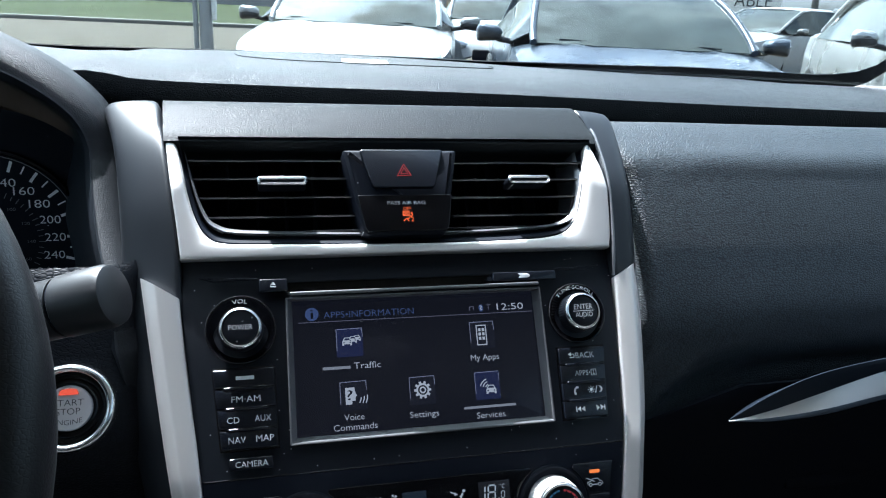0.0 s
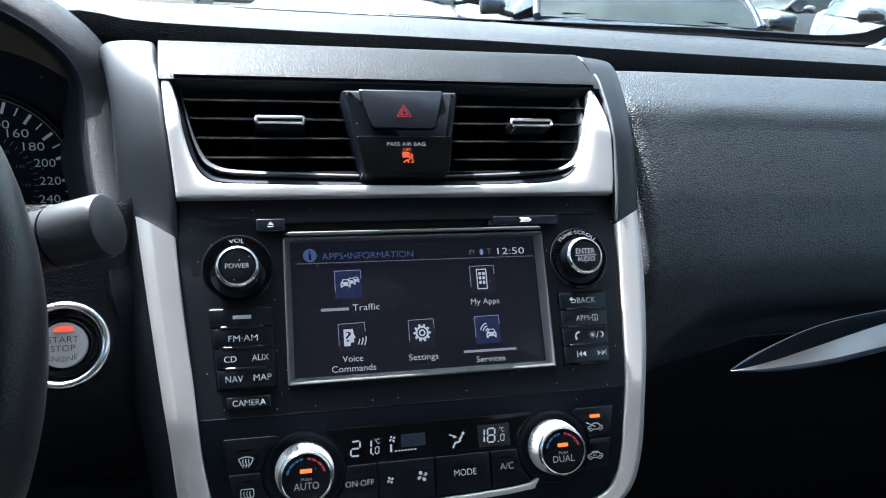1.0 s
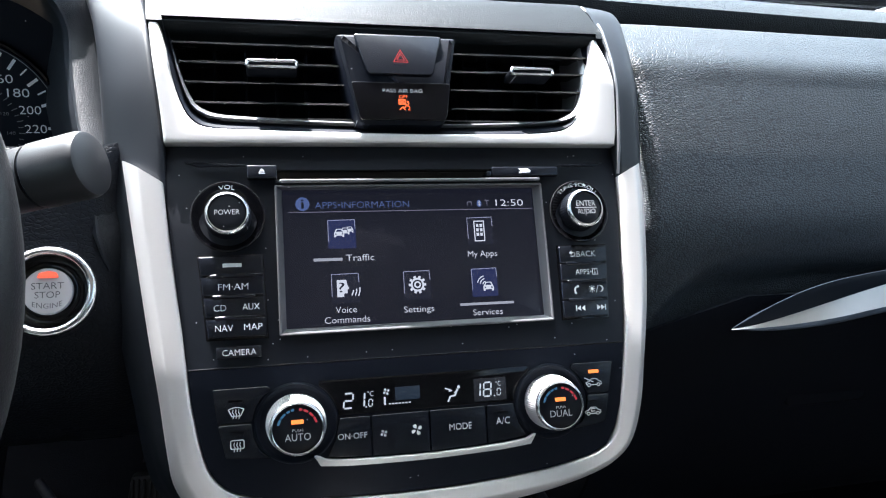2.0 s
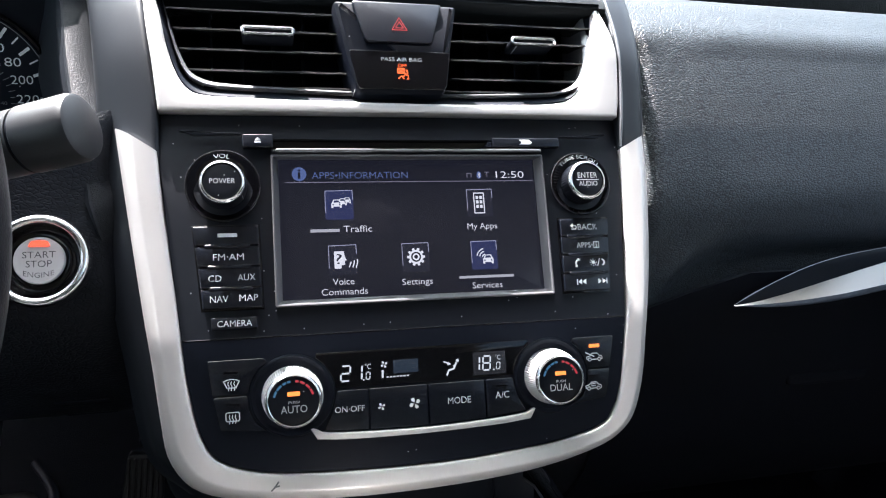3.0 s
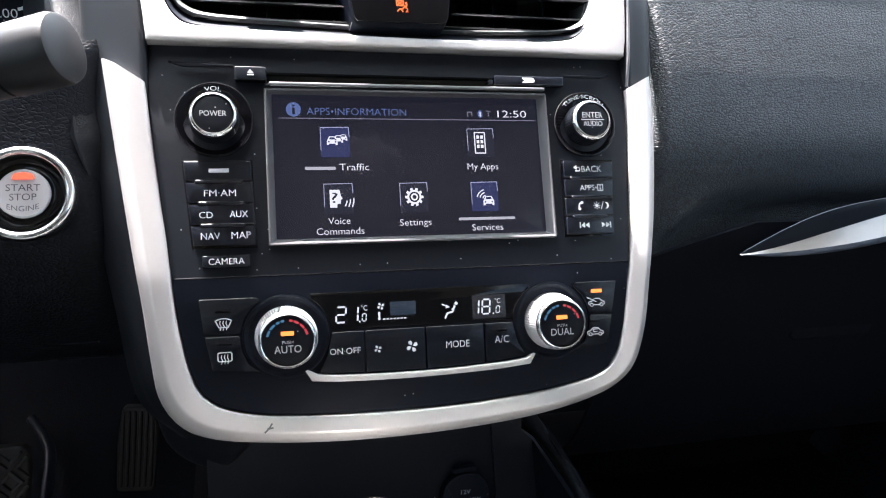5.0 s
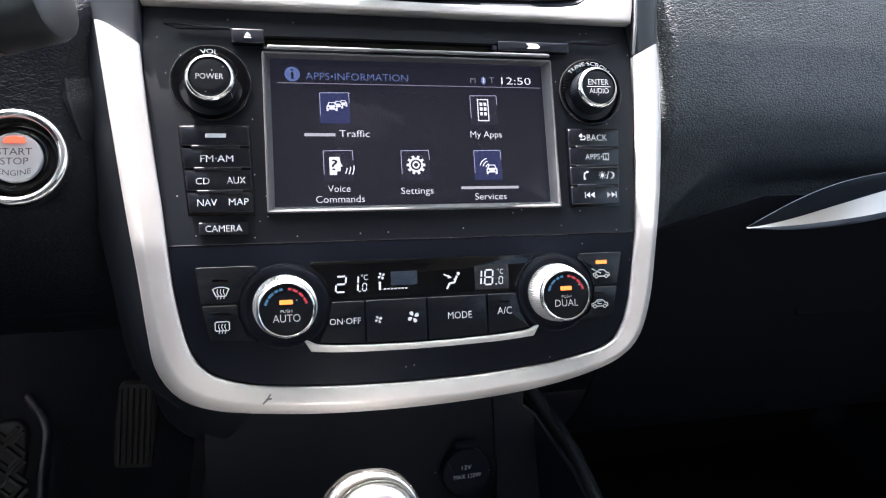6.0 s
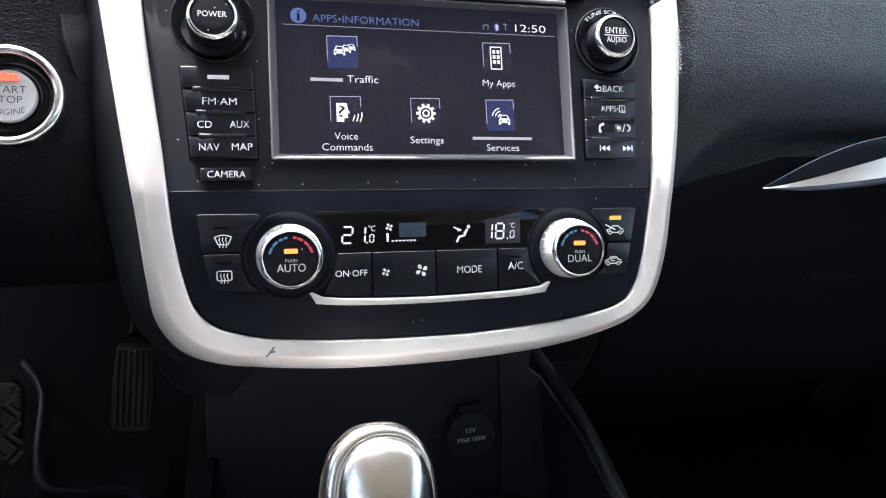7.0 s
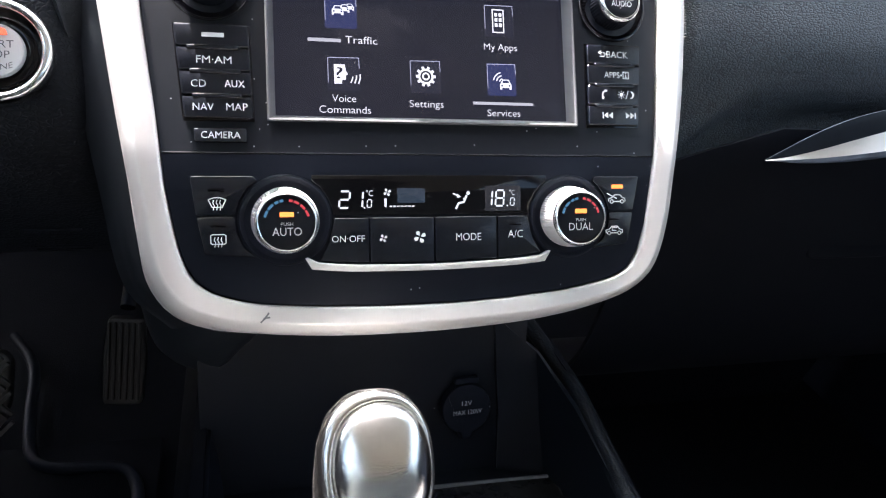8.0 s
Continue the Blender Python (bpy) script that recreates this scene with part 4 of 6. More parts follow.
    # the panel widens a little as it folds back
    for o in root.children_recursive:
        for v in o.data.vertices:
            v.co.x += (v.co.x + 0.096) * 0.07 * max(0, -0.017 - v.co.z) / 0.37


trim_frame()
vent_trim()
air_vents()
hazard_switch()
radio()
climate()
# ---- dashboard ----
DASH = thing("dashboard", "black grained car dashboard with padded top and silver details", "dashboard", CAR)
TO_STACK = CAR.inverted() @ STACK


def dash_part(name, bm, mats, label="", angle=60, stack=False):
    ob = part(name, bm, mats, DASH, label, angle)
    if stack:
        ob.matrix_local = TO_STACK
    return ob


def stack_sides():
    for side, rows, label in (
            ("left", [[(-206, 62, 236), (-200, 56, 244), (-186, 55, 247), (-170, 52, 246), (-166, 52, 242), (-165, 60, 236)],
                      [(-201, 50, 232), (-198, 44, 236), (-186, 41, 238), (-168, 40, 237), (-163.5, 42, 234), (-163, 55, 230)],
                      [(-192, 34, 200), (-190, 27, 200), (-178, 20, 200), (-162, 14, 200), (-158, 15, 200), (-157.4, 24, 200)],
                      [(-187, 26, 160), (-184, 18, 160), (-172, 9, 160), (-156, 2, 160), (-152.6, 3, 160), (-152.4, 12, 160)],
                      [(-184, 24, 116), (-180, 17, 116), (-168, 8, 116), (-151, 0, 116), (-147.8, 1, 116), (-147.4, 10, 116)],
                      [(-183, 26, 80), (-178, 18, 80), (-169, 10, 80), (-152, 3, 80), (-146, 3, 80), (-145, 10, 80)],
                      [(-180, 30, 30), (-174, 22, 30), (-164, 13, 30), (-150, 7, 30), (-142, 6, 30), (-141, 10, 30)],
                      [(-170, 36, -30), (-165, 28, -30), (-157, 18, -30), (-145, 11, -30), (-136, 9, -30), (-134, 13, -30)],
                      [(-160, 44, -80), (-155, 36, -80), (-149, 26, -80), (-138, 18, -80), (-130, 16, -80), (-126, 20, -80)],
                      [(-138, 52, -104), (-134, 44, -104), (-126, 36, -102), (-118, 30, -99), (-110, 27, -95), (-106, 30, -92)]],
             "dark grey painted side panel beside the vents"),
            ("right", [[(181, 62, 230), (180, 48, 237), (170, 42, 238), (152, 38, 238), (146, 36, 237), (144, 50, 232)],
                       [(182, 56, 222), (180, 40, 226), (170, 33, 226), (152, 28, 226), (147.5, 27, 226), (146, 40, 224)],
                       [(178, 44, 195), (176, 26, 195), (168, 18, 195), (152, 13, 195), (148, 12, 195), (146.5, 24, 195)],
                       [(176, 36, 160), (173, 18, 160), (166, 8, 160), (151, 2, 160), (147, 0, 160), (145.6, 10, 160)],
                       [(173, 34, 116), (169, 16, 116), (162, 6, 116), (148, 0, 116), (143, -1, 116), (141.6, 10, 116)],
                       [(171, 34, 80), (166, 18, 80), (160, 9, 80), (148, 4, 80), (141, 3, 80), (139.6, 10, 80)],
                       [(168, 36, 30), (163, 22, 30), (156, 13, 30), (146, 8, 30), (138, 6, 30), (136, 10, 30)],
                       [(158, 42, -30), (154, 28, -30), (147, 18, -30), (138, 12, -30), (131, 9, -30), (128, 13, -30)],
                       [(138, 50, -80), (135, 38, -80), (130, 28, -80), (126, 19, -80), (120, 16, -80), (116, 20, -80)],
                       [(112, 62, -100), (108, 52, -100), (104, 42, -97), (100, 34, -94), (96, 30, -90), (92, 32, -88)]],
             "dark grey painted side panel beside the vents")):
        pan = dash_part("side_panel", scaled(sheet(rows, 1.5, along=60, across=30)), PILLAR, label, stack=True)
        if side == "right":
            bead = spline([(148.6, 17, 213), (149.0, 14, 208), (149.2, 11, 200), (148.6, 1, 165), (144.2, -2.2, 120), (141.6, 0, 96)], 40)
            part("bead", sweep([Vector(p) * 0.001 for p in bead], 0.0011, 8), BEZEL, pan, "thin bright bead")


def scaled(bm, k=0.001):
    for v in bm.verts:
        v.co *= k
    return bm


def vent_band():
    prof = [(40, 192), (14, 194), (9.5, 196.5), (9.0, 199), (12, 205), (18, 214), (26, 225), (34, 235), (39, 240), (52, 246), (80, 252)]
    xs = [(-157.6, -162.5), (-120, -122), (-60, -60), (0, 0), (60, 61), (110, 112), (147, 146)]
    rows = []
    for xa, xb in xs:
        rows.append([(xa + (xb - xa) * max(0, min(1, (z - 196) / 50)), y, z) for y, z in prof])
    dash_part("vent_band", scaled(sheet(rows, 2.0, along=20, across=24)), BAND, "grained pad strip above the vents", stack=True)


def dash_pad():
    """The upper pad from its rolled front edge to the windscreen."""
    rows = []
    for x, yf, zf, yw, zw in ((-0.72, 0.21, 1.045, 0.36, 1.035), (-0.52, 0.23, 1.036, 0.48, 1.028), (-0.36, 0.24, 1.033, 0.55, 1.026), (-0.29, 0.23, 1.031, 0.57, 1.026), (-0.245, 0.215, 1.029, 0.585, 1.029), (-0.215, 0.205, 1.030, 0.592, 1.033), (-0.18, 0.20, 1.0245, 0.597, 1.033),
                              (-0.08, 0.20, 1.022, 0.605, 1.034), (0.02, 0.20, 1.021, 0.607, 1.033), (0.12, 0.20, 1.0195, 0.603, 1.031), (0.25, 0.20, 1.0165, 0.59, 1.027), (0.40, 0.20, 1.0135, 0.565, 1.024), (0.55, 0.20, 1.011, 0.535, 1.022), (0.72, 0.20, 1.009, 0.48, 1.020)):
        rows.append([(x, yf + 0.05, zf - 0.045), (x, yf + 0.012, zf - 0.030), (x, yf + 0.004, zf - 0.016), (x, yf - 0.002, zf - 0.008), (x, yf - 0.0015, zf - 0.002), (x, yf + 0.006, zf + 0.0020), (x, yf + 0.045, zf + 0.009), (x, yf + 0.10, max(zf + 0.012, 0.5 * (zf + zw) + 0.006)), (x, (yf + yw) / 2 + 0.05, 0.35 * zf + 0.65 * zw + 0.004), (x, yw - 0.02, zw + 0.0005), (x, yw + 0.03, zw - 0.012), (x, 0.70, 0.97)])
    dash_part("top_pad", sheet(rows, 0.003, along=90, across=30), PAD, "soft grained top pad")
    # defroster seam panel and its sticker
    seam = spline([(-0.125, 0.56, 1.0342), (-0.11, 0.44, 1.0348), (-0.06, 0.385, 1.0350), (0.0, 0.37, 1.0350), (0.08, 0.365, 1.0346), (0.15, 0.39, 1.0332), (0.17, 0.46, 1.0325)], 40)
    dash_part("seam", sweep(seam, 0.0006, 6), PAD, "fine seam of the defroster panel")
    st = thing("label_sticker", "white printed sticker lying on the dashboard top", "sticker", CAR @ pose(0.0125, 0.388, 1.0355, 8, 0, -3))
    bm = boxed(-0.0235, 0.0235, -0.010, 0.010, 0.0, 0.0006, 0)
    part("paper", bm, STICKER, st)
    bm = bmesh.new()
    for k in range(5):
        boxed(-0.015 + 0.006 * k, -0.0105 + 0.006 * k, -0.004, 0.004, 0.0006, 0.0009, 0, bm=bm)
    part("print", bm, INK, st, "dark print bars")


def passenger_side():
    prof = [(0.200, 0.996), (0.188, 1.0025), (0.174, 0.9990), (0.155, 0.9902), (0.1368, 0.9795), (0.1252, 0.9620), (0.1080, 0.9340), (0.0892, 0.9010), (0.0735, 0.8690), (0.0675, 0.8450), (0.0670, 0.8290), (0.0690, 0.814), (0.062, 0.782), (0.082, 0.760)]
    rows = []
    lo = (0.172, 0.1755, 0.178, 0.182, 0.1850, 0.1890, 0.1925, 0.1935, 0.1915, 0.1870, 0.182, 0.176, 0.167, 0.156)
    for u, fall in ((-0.013, 0.0135), (-0.010, 0.0078), (-0.007, 0.0042), (-0.003, 0.0014), (0.002, 0.0), (0.008, 0.0), (0.06, 0.0), (0.14, 0.0), (0.25, 0.0), (0.38, 0.004), (0.54, 0.012)):
        row = []
        for k, (y, z) in enumerate(prof):
            under = 0.012 * min(1, max(0, u) / 0.15) if k > 11 else 0
            tuck = (0, 0.004, 0.010, 0.017, 0.022, 0.022)[max(0, k - 8)] * min(1, max(0, u) / 0.15)
            drop = (0, 0.018, 0.052, 0.082)[max(0, k - 10)] * max(0, 1 - max(0, u) / 0.075)
            row.append((lo[k] + (0.006 if k < 6 else 0.003 if k < 8 else 0.001) + u, y + fall + tuck - 0.35 * drop, z - 0.01 * max(0, u - 0.05) + under - drop))
        rows.append(row)
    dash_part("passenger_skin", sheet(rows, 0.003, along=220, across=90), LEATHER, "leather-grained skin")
    # bright spear trim over the glove box, facet reflections painted as three colours
    top = spline([(0.237, 0.802), (0.268, 0.8165), (0.305, 0.8265), (0.37, 0.8355), (0.46, 0.840), (0.60, 0.840)], 50)
    bot = spline([(0.237, 0.8015), (0.268, 0.803), (0.312, 0.809), (0.376, 0.819), (0.46, 0.826), (0.60, 0.828)], 50)
    rows, rows1, rows2 = [], [], []
    for (xa, za), (xb, zb) in zip(top, bot):
        def at(u, y, rise=0.0):
            return (xa + (xb - xa) * u, y, za + (zb - za) * u + rise)
        k = min(1, (xa - 0.237) / 0.085)
        k = k * (2 - k)
        e = 0.62 - 0.48 * min(1, max(0, xa - 0.245) / 0.16)
        front, deep = 0.024 - 0.0135 * k, 0.08 + 0.92 * k
        up = k * (0.0022 + 0.55 * (0.036 - front - 0.0066 * deep))
        def lean(u, y):
            return at(u, front + y * deep, up * (0.72 - u) / 0.72)
        rows.append([at(0, front + 0.0086 * deep + 0.034 * k, up - 0.032 * k), at(0, front + 0.0086 * deep, up - 0.0008 * k), lean(0, 0.0066), lean(0.3 * e, 0.0052), lean(0.9 * e, 0.0050), lean(e, 0.0046)])
        rows1.append([lean(e, 0.0046), lean(0.5 * (e + 0.72), 0.001), lean(0.72, -0.002)])
        rows2.append([at(0.72, front - 0.002 * deep), at(0.85, front - 0.0019 * deep), at(1.0, front - 0.0012 * deep), at(1.06, front + 0.002 * deep), at(1.1, front + 0.0022 * deep + 0.034 * k)])
    sp = dash_part("trim_blade", loft(rows), SPEAR_DARK, "scratched glossy trim blade, dark reflection put in its colour")
    part("bright_face", loft(rows1), SPEAR, sp, "metallic face, bright reflection put in its colour", angle=60)
    part("lower_blade", loft(rows2), SPEAR_BLUE, sp, "lower face, slate blue reflection put in its colour", angle=60)


def glove_box():
    root = thing("glove_box", "black plastic glove box with a moulded latch", "glove box", CAR)
    rows = []
    for x in np.linspace(0.17, 0.70, 12):
        rows.append([(x, 0.05, 0.815 - 0.03 * max(0, 0.26 - x) / 0.09), (x, 0.045, 0.80 - 0.03 * max(0, 0.26 - x) / 0.09), (x, 0.05, 0.75), (x, 0.065, 0.68), (x, 0.09, 0.60), (x, 0.14, 0.54), (x, 0.25, 0.50), (x, 0.32, 0.42), (x, 0.36, 0.295)])
    part("door", sheet(rows, 0.004, across=24), GLOVE, root)
    part("latch", plate(rounded(-40, -9, 40, 9, 6), -4, 4, 2.5), GLOVE, root).matrix_local = pose(0.37, 0.060, 0.715, -8, 0, 0)


def knee_panel():
    prof = [(0.060, 0.927), (0.054, 0.921), (0.046, 0.897), (0.036, 0.874), (0.0265, 0.852), (0.0205, 0.825), (0.030, 0.790), (0.050, 0.752), (0.085, 0.715), (0.14, 0.69)]
    rows = []
    for u, fall, xs in ((-0.62, 0.02, 1), (-0.42, 0.0, 1), (-0.30, 0.0, 1), (-0.24, 0.0, 1), (-0.222, 0.0, 1), (-0.21, 0.0, 1), (-0.19, 0.002, 1), (-0.178, 0.008, 1), (-0.170, 0.02, 1), (-0.166, 0.045, 1)):
        rows.append([(u + (0.02 * max(0, 0.86 - z) / 0.17 if u > -0.25 else 0), y + fall, z) for y, z in prof])
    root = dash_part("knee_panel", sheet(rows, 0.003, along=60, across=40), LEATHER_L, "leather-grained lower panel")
    bm = bmesh.new()
    for k in range(6):
        boxed(-0.222, -0.190, 0.056 + 0.0046 * k, 0.0584 + 0.0046 * k, 0.7425 - 0.00486 * k, 0.7450 - 0.00486 * k, 0.0004, bm=bm)
    part("grille", bm, MATT, root, "small slotted speaker grille")


def start_button():
    root = thing("start_button", "round engine start button with chrome ring and red lamp", "button", STACK)
    cx, cz, d = -208.6, 32.2, 7.6
    part("ring", turned([(25.6, d + 4), (25.5, d - 3.0), (25.0, d - 4.6), (24.0, d - 5.8), (22.6, d - 6.2), (21.3, d - 5.6), (20.4, d - 4.2), (19.8, d + 2)], cx, cz, 72, cap=False), CHROME, root, "polished chrome ring")
    part("dish", turned([(20.0, d + 1.5), (18, d - 0.5), (14.6, d - 0.8), (13.6, d - 0.2)], cx, cz, 56), GLOSS, root, "gloss black dish")
    b = part("cap", turned([(12.9, d), (12.9, d - 2.4), (12.3, d - 3.0), (9, d - 2.7), (3, d - 2.4)], cx, cz, 56), BUTTON_WHITE, root, "milky grey button cap")
    y = d - 2.95
    bm = lettering("START", cx - 8.2, cz + 1.2, cx + 8.2, cz + 4.8, y)
    lettering("STOP", cx - 6.4, cz - 3.8, cx + 6.4, cz - 0.2, y, bm=bm)
    co = lettering("ENGINE", cx - 7.6, cz - 9.6, cx + 7.6, cz - 6.8, y)
    for v in co.verts:
        x = v.co.x - cx / 1000
        v.co.z += 12 * x * x * 0.9 * 2.2
    part("legend", bm, INK, b)
    part("legend", co, INK, b)
    part("lamp", plate(soften([(cx - 5.6, cz + 7.4), (cx + 5.6, cz + 7.4), (cx + 4.4, cz + 10.4), (cx, cz + 11.2), (cx - 4.4, cz + 10.4)], 0.8), y - 0.4, y + 1, 0.3), LED_RED, b, "lit red lamp")


def cluster():
    root = thing("instrument_cluster", "black speedometer with white numerals under a hood", "gauge", CAR @ pose(-0.2895, 0.178, 0.9112, -6, 0, 0))
    part("dial_face", turned([(95, 6), (65, 5), (63.5, 0.5), (63, 0)], 0, 0, 72), MATT, root)
    part("rim", turned([(67, 3), (66.6, -3), (65.2, -3.6), (63.6, -0.4)], 0, 0, 72, cap=False), GLOSS, root)
    y = 0
    small = bmesh.new()
    for v in range(0, 261, 10):
        a = 2.4 + 17.2 * (220 - v) / 20
        r0, w = (53.0, 2.0) if v % 20 == 0 else (54.5, 1.0)
        c, s = math.cos(radians(a)), math.sin(radians(a))
        part("tick", strokes([[(r0 * c, r0 * s), (60.0 * c, 60.0 * s)]], w, y), LEGEND, root)
        if v % 20 == 0:
            wd = 5.0 if v < 100 else 7.0
            part("numeral", lettering(str(v), 44.5 * c - wd, 44.5 * s - 2.9, 44.5 * c + wd, 44.5 * s + 2.9, y), LEGEND, root)
    for v in range(0, 161, 5):
        a = 2.4 + 17.2 * (220 - v * 1.609) / 20
        c, s = math.cos(radians(a)), math.sin(radians(a))
        strokes([[(33.5 * c, 33.5 * s), ((36.5 if v % 10 else 37.5) * c, (36.5 if v % 10 else 37.5) * s)]], 0.5, y, bm=small)
        if v % 20 == 0 and v:
            lettering(str(v), 28.5 * c - 2.6, 28.5 * s - 1.1, 28.5 * c + 2.6, 28.5 * s + 1.1, y, bm=small)
    part("inner_scale", small, BEZEL, root, "small grey inner scale")
    part("edge_line", framed(arc(0, 0, 62.4, 0, 356, 60), arc(0, 0, 61.8, 0, 356, 60), -0.1, 0.5, 0.05), BEZEL, root)


def cluster_hood():
    path = [(-0.62, 1.00), (-0.55, 1.052), (-0.45, 1.075), (-0.36, 1.074), (-0.30, 1.060), (-0.262, 1.044), (-0.240, 1.032), (-0.220, 1.0165), (-0.208, 1.001), (-0.203, 0.985), (-0.199, 0.960), (-0.193, 0.934), (-0.184, 0.908), (-0.178, 0.882), (-0.1735, 0.862), (-0.170, 0.848)]
    pts = spline(path, 70)
    c = np.array([-0.34, 0.93])
    rows = []
    for i, (x, z) in enumerate(pts):
        t = pts[min(i + 1, 69)] - pts[max(i - 1, 0)]
        n = np.array([-t[1], t[0]])
        n = n / np.linalg.norm(n)
        if n @ (np.array([x, z]) - c) < 0:
            n = -n
        w = np.interp(i / 69, [0, 0.45, 0.62, 0.72, 1], [0.013, 0.013, 0.013, 0.009, 0.009])
        y = np.interp(z, [0.848, 0.862, 0.882, 0.90, 0.985, 1.06], [0.040, 0.036, 0.0385, 0.056, 0.142, 0.150])
        def at(d, yy):
            return (x + n[0] * d, yy, z + n[1] * d)
        rows.append([at(-0.030, y + 0.16), at(-0.004, y + 0.09), at(0.009, y + 0.045), at(0.009, y + 0.022), at(0.004, y + 0.008), at(-0.002, y + 0.002), at(-w * 0.55, y), at(-w, y + 0.005), at(-w - 0.004, y + 0.02), at(-w - 0.020, y + 0.06), at(-w - 0.034, y + 0.085)])
    hood = dash_part("cluster_hood", sheet([r[:7] for r in rows], 0.002), HOOD, "soft grained hood over the instruments")
    part("lining", sheet([r[6:] for r in rows], 0.0015), HOOD_IN, hood, "smooth black lining", angle=60)


def steering_wheel():
    root = thing("steering_wheel", "black leather steering wheel rim", "steering wheel", CAR @ pose(-0.37, -0.120, 0.920, -25, 0, 0))
    bm = bmesh.new()
    rows = []
    R, r = 0.178, 0.0165
    for a in np.linspace(0, 2 * math.pi, 96, endpoint=False):
        rows.append([((R + r * 0.92 * math.cos(b)) * math.cos(a), -r * 1.12 * math.sin(b), (R + r * 0.92 * math.cos(b)) * math.sin(a)) for b in np.linspace(0, 2 * math.pi, 20, endpoint=False)])
    part("rim", loft(rows, closed=True, loop=True), RIM, root, angle=60)
    part("hub", turned([(70, 30), (68, 5), (60, -6), (30, -10)], 0, 0, 40), MATT, root)
    for a in (180, 0, 270):
        c, s = math.cos(radians(a)), math.sin(radians(a))
        if a != 0:
            part("spoke", sweep([(0.05 * c, 0.01, 0.05 * s), (0.11 * c, 0.008, 0.11 * s), (0.166 * c, 0.0, 0.166 * s)], [0.03, 0.02, 0.014], 14, flat=0.5), MATT, root)


def wiper_stalk():
    root = thing("wiper_stalk", "thick dark grey wiper stalk behind the steering wheel", "stalk", CAR)
    a, b = Vector((-0.334, 0.035, 0.8835)), Vector((-0.1710, -0.014, 0.9360))
    d = (b - a).normalized()
    n = (b - a).length
    part("arm", sweep([a, a + d * (n - 0.058), a + d * (n - 0.057), a + d * (n - 0.030)], [0.0130, 0.0150, 0.0157, 0.0158], 40), STALK, root)
    part("twist_end", sweep([a + d * (n - 0.029), a + d * (n - 0.028), a + d * (n - 0.004), a + d * (n - 0.001), b], [0.0150, 0.0163, 0.0165, 0.0155, 0.0135], 40), STALK, root, "rotating end")
    part("ring", sweep([a + d * (n - 0.0305), a + d * (n - 0.0285)], 0.0148, 40), MATT, root)


# one glossy trim: its bright, slate and dark reflections are set as base colours
SPEAR = material("scratched_trim_bright_reflection", (0.66, 0.64, 0.62), 0.34, metal=0.6, grain=0.05, grain_size=0.0015)
SPEAR_BLUE = material("trim_slate_reflection", (0.11, 0.14, 0.19), 0.36, spec=0.3, metal=0.3, wear=0.5, wear_size=0.012, grain=0.10, grain_size=0.002)
SPEAR_DARK = material("gloss_trim_dark_reflection", (0.012, 0.016, 0.024), 0.30, spec=0.3, metal=0.0, grain=0.06, grain_size=0.003)
RIM = material("wheel_leather", (0.008, 0.009, 0.011), 0.36, cells=0.15, cell_size=0.0018, grain=0.08, grain_size=0.0006)
STALK = material("stalk_plastic", (0.008, 0.009, 0.011), 0.44, grain=0.22, grain_size=0.0008, dust=0.12)
stack_sides()
vent_band()
dash_pad()
passenger_side()
glove_box()
knee_panel()
start_button()
cluster()
cluster_hood()
steering_wheel()
wiper_stalk()


# ---- footwell and console ----
def pedals():
    root = thing("accelerator_pedal", "worn black rubber accelerator pedal with long ribs", "pedal", CAR @ pose(-0.2150, 0.268, 0.5015, -18, 4, -3) @ Matrix.Diagonal((0.90, 1, 0.93, 1)))
    part("pad", plate(soften([(-20, -52), (20, -52), (22, 0), (20, 42), (-17, 42), (-21, 0)], 6), -4, 8, 2), RUBBER, root)
    for k in range(6):
        part("rib", plate(rounded(-17 + 6.2 * k, -46, -13.4 + 6.2 * k, 38, 1.5), -7, -3, 1.3), RUBBER, root)
    part("arm", sweep([(0, 0.01, 0.05), (0.0, 0.05, 0.10), (0.0, 0.10, 0.18)], 0.008), MATT, root)
    root = thing("brake_pedal", "black rubber brake pedal with crossed ribs", "pedal", CAR @ pose(-0.350, 0.222, 0.500, -20, 0, 0))
    part("pad", plate(soften([(-48, -34), (34, -36), (46, -10), (50, 30), (44, 40), (-50, 36)], 10), -4, 8, 3), RUBBER, root)
    for i in range(-3, 4):
        for j in range(-2, 3):
            x, z = 0.0135 * i, 0.0135 * j
            for o in (-0.0032, 0.0032):
                turn = 45 if (i + j) % 2 else -45
                dx, dz = o * math.cos(radians(turn)), -o * math.sin(radians(turn))
                part("rib", boxed(-0.0017, 0.0017, -0.0078, -0.003, -0.0082, 0.0082, 0.0008), RUBBER, root).matrix_local = pose(x + dx, 0, z + dz, 0, turn, 0)
    part("arm", sweep([(0, 0.01, 0.03), (0.0, 0.05, 0.10), (0.0, 0.10, 0.20)], 0.009), MATT, root)


